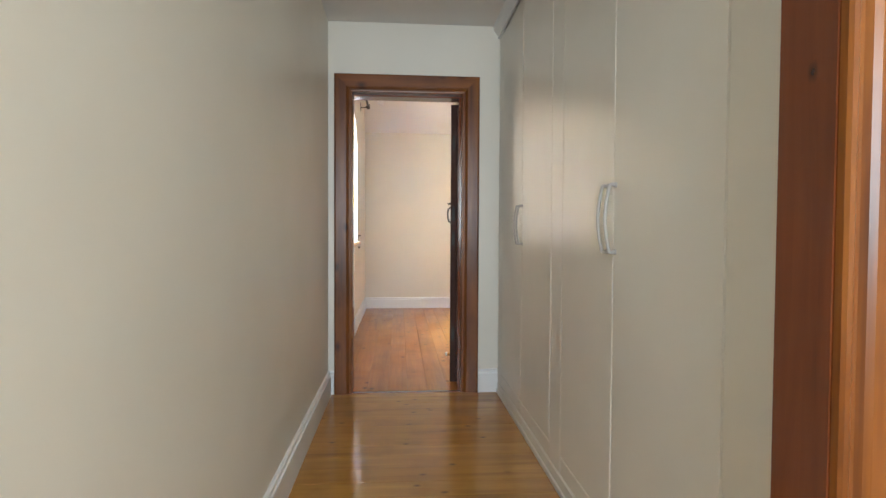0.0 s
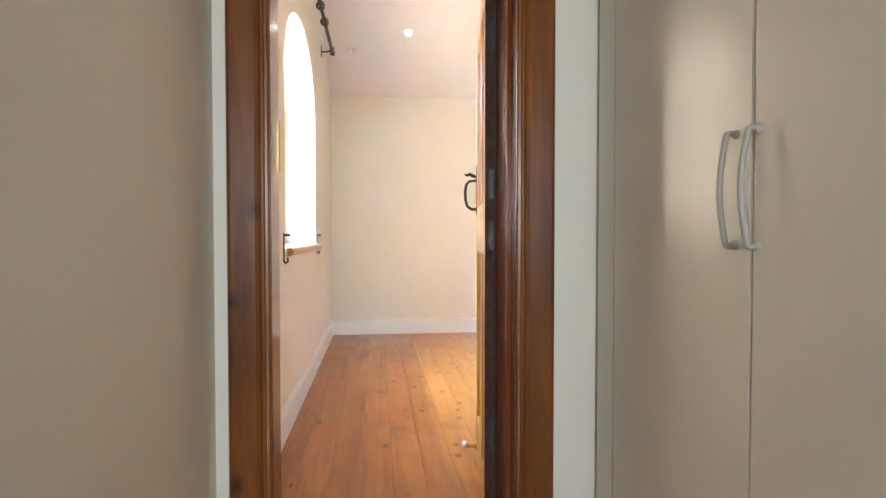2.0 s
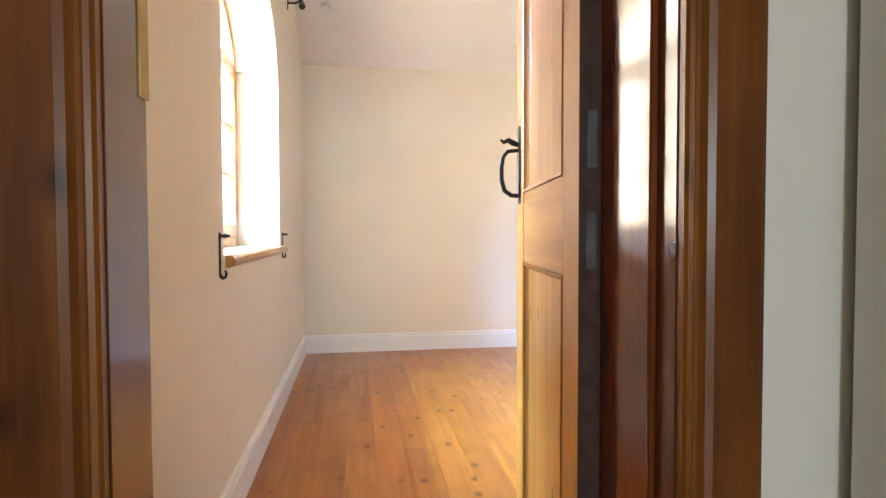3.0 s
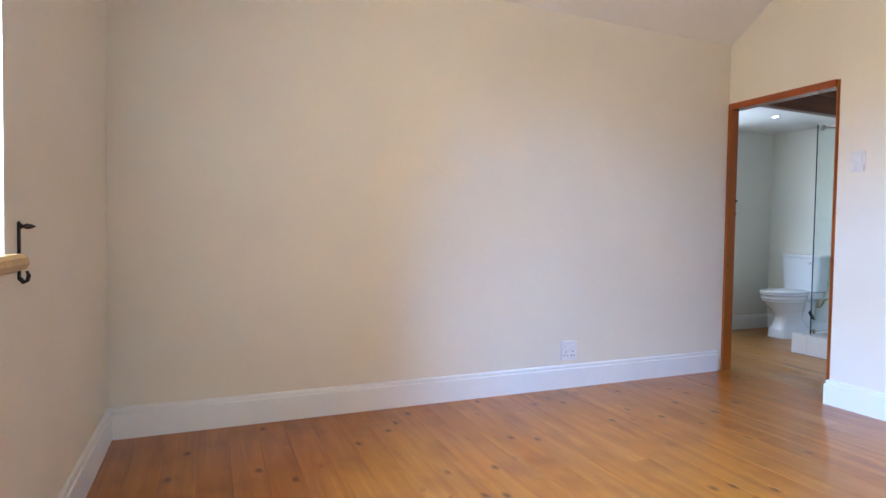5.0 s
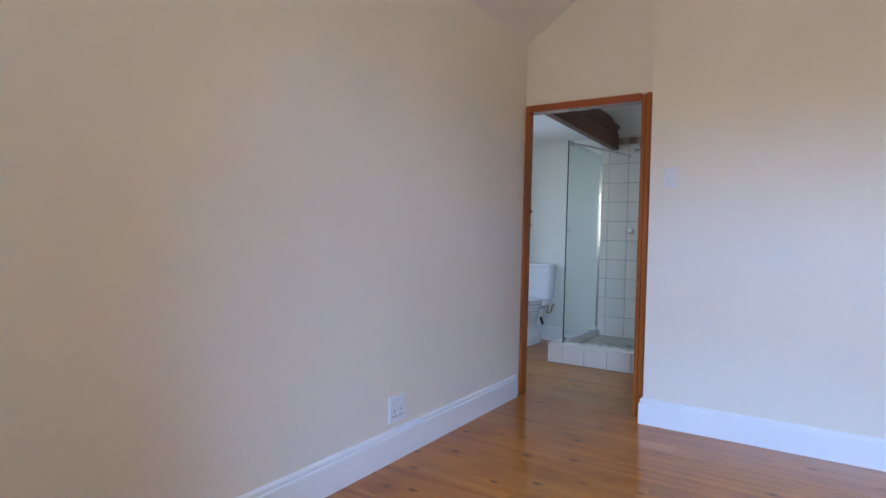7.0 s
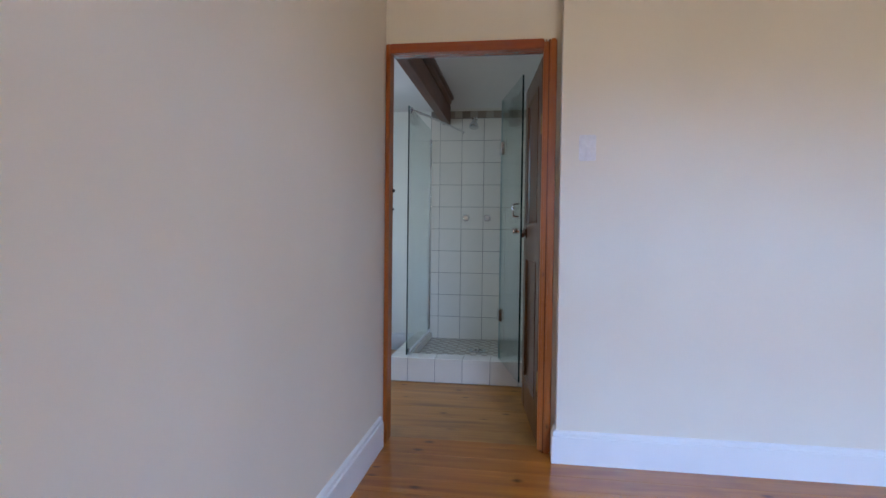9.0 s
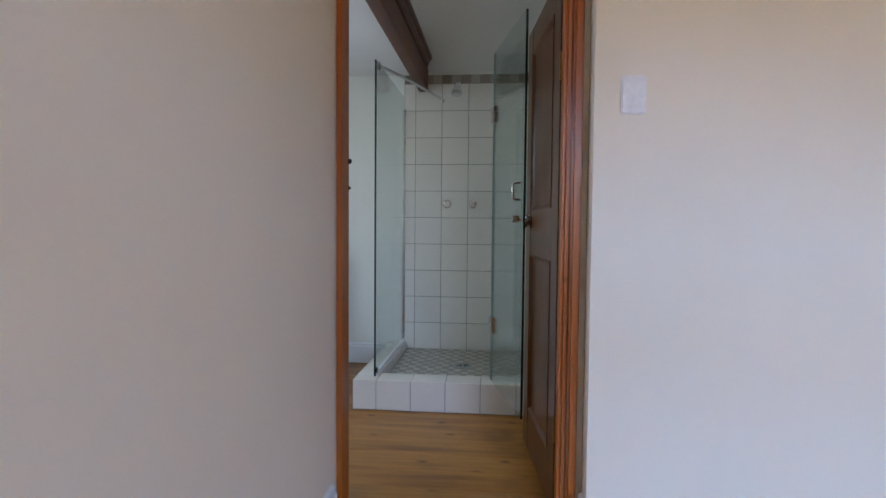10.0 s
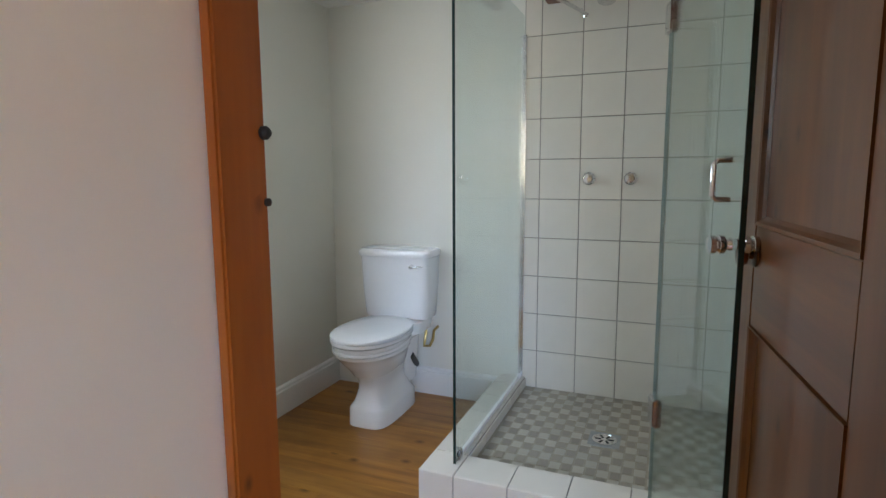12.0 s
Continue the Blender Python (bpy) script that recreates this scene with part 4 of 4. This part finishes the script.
yl = [KY - 0.117, 4.333]
while yl[-1] - T > BY0 + 0.03:
    yl.append(yl[-1] - T)
yl.append(BY0 + 0.006)
zl = [0.124, 0.332]
while zl[-1] + T < 2.172:
    zl.append(zl[-1] + T)
zl.append(2.172)
for y1, y0 in zip(yl, yl[1:]):
    for z0, z1 in zip(zl, zl[1:]):
        if z1 - z0 > 0.02 and y1 - y0 > 0.012:
            tile_rect((BX1 - 0.004, y0, z0), (BX1 - 0.004, y1, z1), 0, -1, wt)
xl = [BX1 - 0.011]
while xl[-1] - T > KX + 0.05:
    xl.append(xl[-1] - T)
xl.append(KX + 0.05)
for x1, x0 in zip(xl, xl[1:]):
    for z0, z1 in zip(zl, zl[1:]):
        if x1 - x0 > 0.02 and z1 - z0 > 0.02:
            tile_rect((x0, BY0 + 0.004, z0), (x1, BY0 + 0.004, z1), 1, 1, wt)
y = KY - 0.117
k = 0
while y - 0.075 > BY0:
    tile_rect((BX1 - 0.004, y - 0.072, 2.174), (BX1 - 0.004, y, 2.240), 0, -1, wt, (BORDER, BORDER_PALE)[k % 2], 0.007, "border_tile")
    y -= 0.0725
    k += 1

# kerb tiles: face, top and outer side
ks = [KY, 4.395]
while ks[-1] - T > BY0 + 0.02:
    ks.append(ks[-1] - T)
ks.append(BY0 + 0.002)
for y1, y0 in zip(ks, ks[1:]):
    tile_rect((KX + 0.008, y0, 0.003), (KX + 0.008, y1, KZ + 0.008), 0, -1, shower, depth=0.008)
    tile_rect((KX + 0.002, y0, KZ), (KX + SW - 0.004, y1, KZ), 2, 1, shower, depth=0.008)
    tile_rect((KX + SW - 0.008, y0, 0.124), (KX + SW - 0.008, min(y1, KY - SW + 0.03), KZ + 0.002), 0, 1, shower, depth=0.006)
xs = [KX + SW - 0.002]
while xs[-1] + T < BX1:
    xs.append(xs[-1] + T)
xs.append(BX1 - 0.002)
for x0, x1 in zip(xs, xs[1:]):
    tile_rect((x0, KY - SW + 0.03, KZ), (x1, KY - 0.002, KZ), 2, 1, shower, depth=0.008)
    tile_rect((x0, KY - SW + 0.03, 0.124), (x1, KY - SW + 0.03, KZ + 0.002), 1, -1, shower, depth=0.006)
xs2 = [KX + 0.002] + xs
for x0, x1 in zip(xs2, xs2[1:]):
    tile_rect((x0, KY - 0.008, 0.003), (x1, KY - 0.008, KZ + 0.008), 1, 1, shower, depth=0.008)

# mosaic floor of brown and cream stones in a chequer
stones = (bmesh.new(), bmesh.new())
rng = random.Random(4)
mx0, mx1, my0, my1 = KX + SW + 0.002, BX1 - 0.012, BY0 + 0.012, KY - SW + 0.02
row = 0
x = mx0
while x < mx1 - 0.01:
    y = my0
    j = 0
    while y < my1:
        ln = 0.050 if (row + j) % 2 else 0.042
        bm = stones[(row + j) % 2]
        a, b = max(y, my0), min(y + ln - 0.003, my1)
        if b - a > 0.012 and not (abs((a + b) / 2 - 3.92) < 0.05 and abs(x + 0.028 - 6.50) < 0.07):
            h = 0.1265 + rng.uniform(-0.0008, 0.0008)
            i = 0.003
            lowv = [bm.verts.new(p) for p in ((x, a, 0.1195), (min(x + 0.055, mx1), a, 0.1195), (min(x + 0.055, mx1), b, 0.1195), (x, b, 0.1195))]
            topv = [bm.verts.new(p) for p in ((x + i, a + i, h), (min(x + 0.055, mx1) - i, a + i, h), (min(x + 0.055, mx1) - i, b - i, h), (x + i, b - i, h))]
            bm.faces.new(topv)
            for q in range(4):
                bm.faces.new((lowv[q], lowv[(q + 1) % 4], topv[(q + 1) % 4], topv[q]))
        y += ln
        j += 1
    x += 0.058
    row += 1
for bm, mat, lab in zip(stones, (MOSAIC, MOSAIC_PALE), ("brown stone mosaic of the shower floor", "cream stone mosaic of the shower floor")):
    bm.transform(Matrix.Translation(-S0))
    tagged(part("mosaic", bm, mat, shower, lab), kind="stuff")


# ---------- floorboards ----------
def boards(floor_ob, x0, x1, y0, y1, axis, pitch, mat, seed):
    """Floorboards along an axis with staggered butt joints and fine open seams."""
    rng = random.Random(seed)
    lo, hi = ((x0, x1), (y0, y1))[1 - axis]
    a0, a1 = ((x0, x1), (y0, y1))[axis]
    cache = {}
    c = lo
    while c < hi - 0.005:
        w = min(pitch, hi - c)
        a = a0
        first = rng.choice((1.6, 2.4, 3.1, 9.0, 9.0))
        while a < a1 - 0.005:
            b = min(a1, a + first)
            if a1 - b < 0.4:
                b = a1
            first = 9.0
            ln = round(b - a - 0.0015, 3)
            key = (ln, round(w, 3))
            if key not in cache:
                size = (w - 0.0009, ln, 0.03) if axis == 1 else (ln, w - 0.0009, 0.03)
                cache[key] = piece_mesh("floorboard", size, 0.0005, mat)
            at = (c + w / 2, (a + b) / 2, -0.015 + rng.uniform(-0.0003, 0.0002))
            if axis == 0:
                at = (at[1], at[0], at[2])
            put("floorboard", cache[key], at, floor_ob)
            a = b
        c += pitch


fl = setting(new("floor_bedroom"), "polished knotty pine floorboards with a warm orange varnish", "floor")
boards(fl, LX - 0.01, 4.79, 0.03, FY + 0.01, 1, 0.141, FLOOR, 2)
fl = setting(new("floor_hall"), "glossy honey-coloured pine floorboards in the passage", "floor")
boards(fl, HL - 0.01, HR + 0.3, -3.05, -0.004, 0, 0.141, FLOOR_HALL, 3)
boards(fl, -1.6, 2.6, -6.2, -3.05, 0, 0.141, FLOOR_HALL, 5)
boards(fl, 0.684, 1.416, -0.004, 0.03, 0, 0.141, FLOOR_HALL, 7)
fl = setting(new("floor_bathroom"), "matt brown timber floorboards in the bathroom", "floor")
boards(fl, 4.79, KX + 0.1, BY0, BY1, 1, 0.18, FLOOR_BATH, 6)
boards(fl, KX + 0.1, BX1, KY - 0.02, BY1, 1, 0.18, FLOOR_BATH, 8)
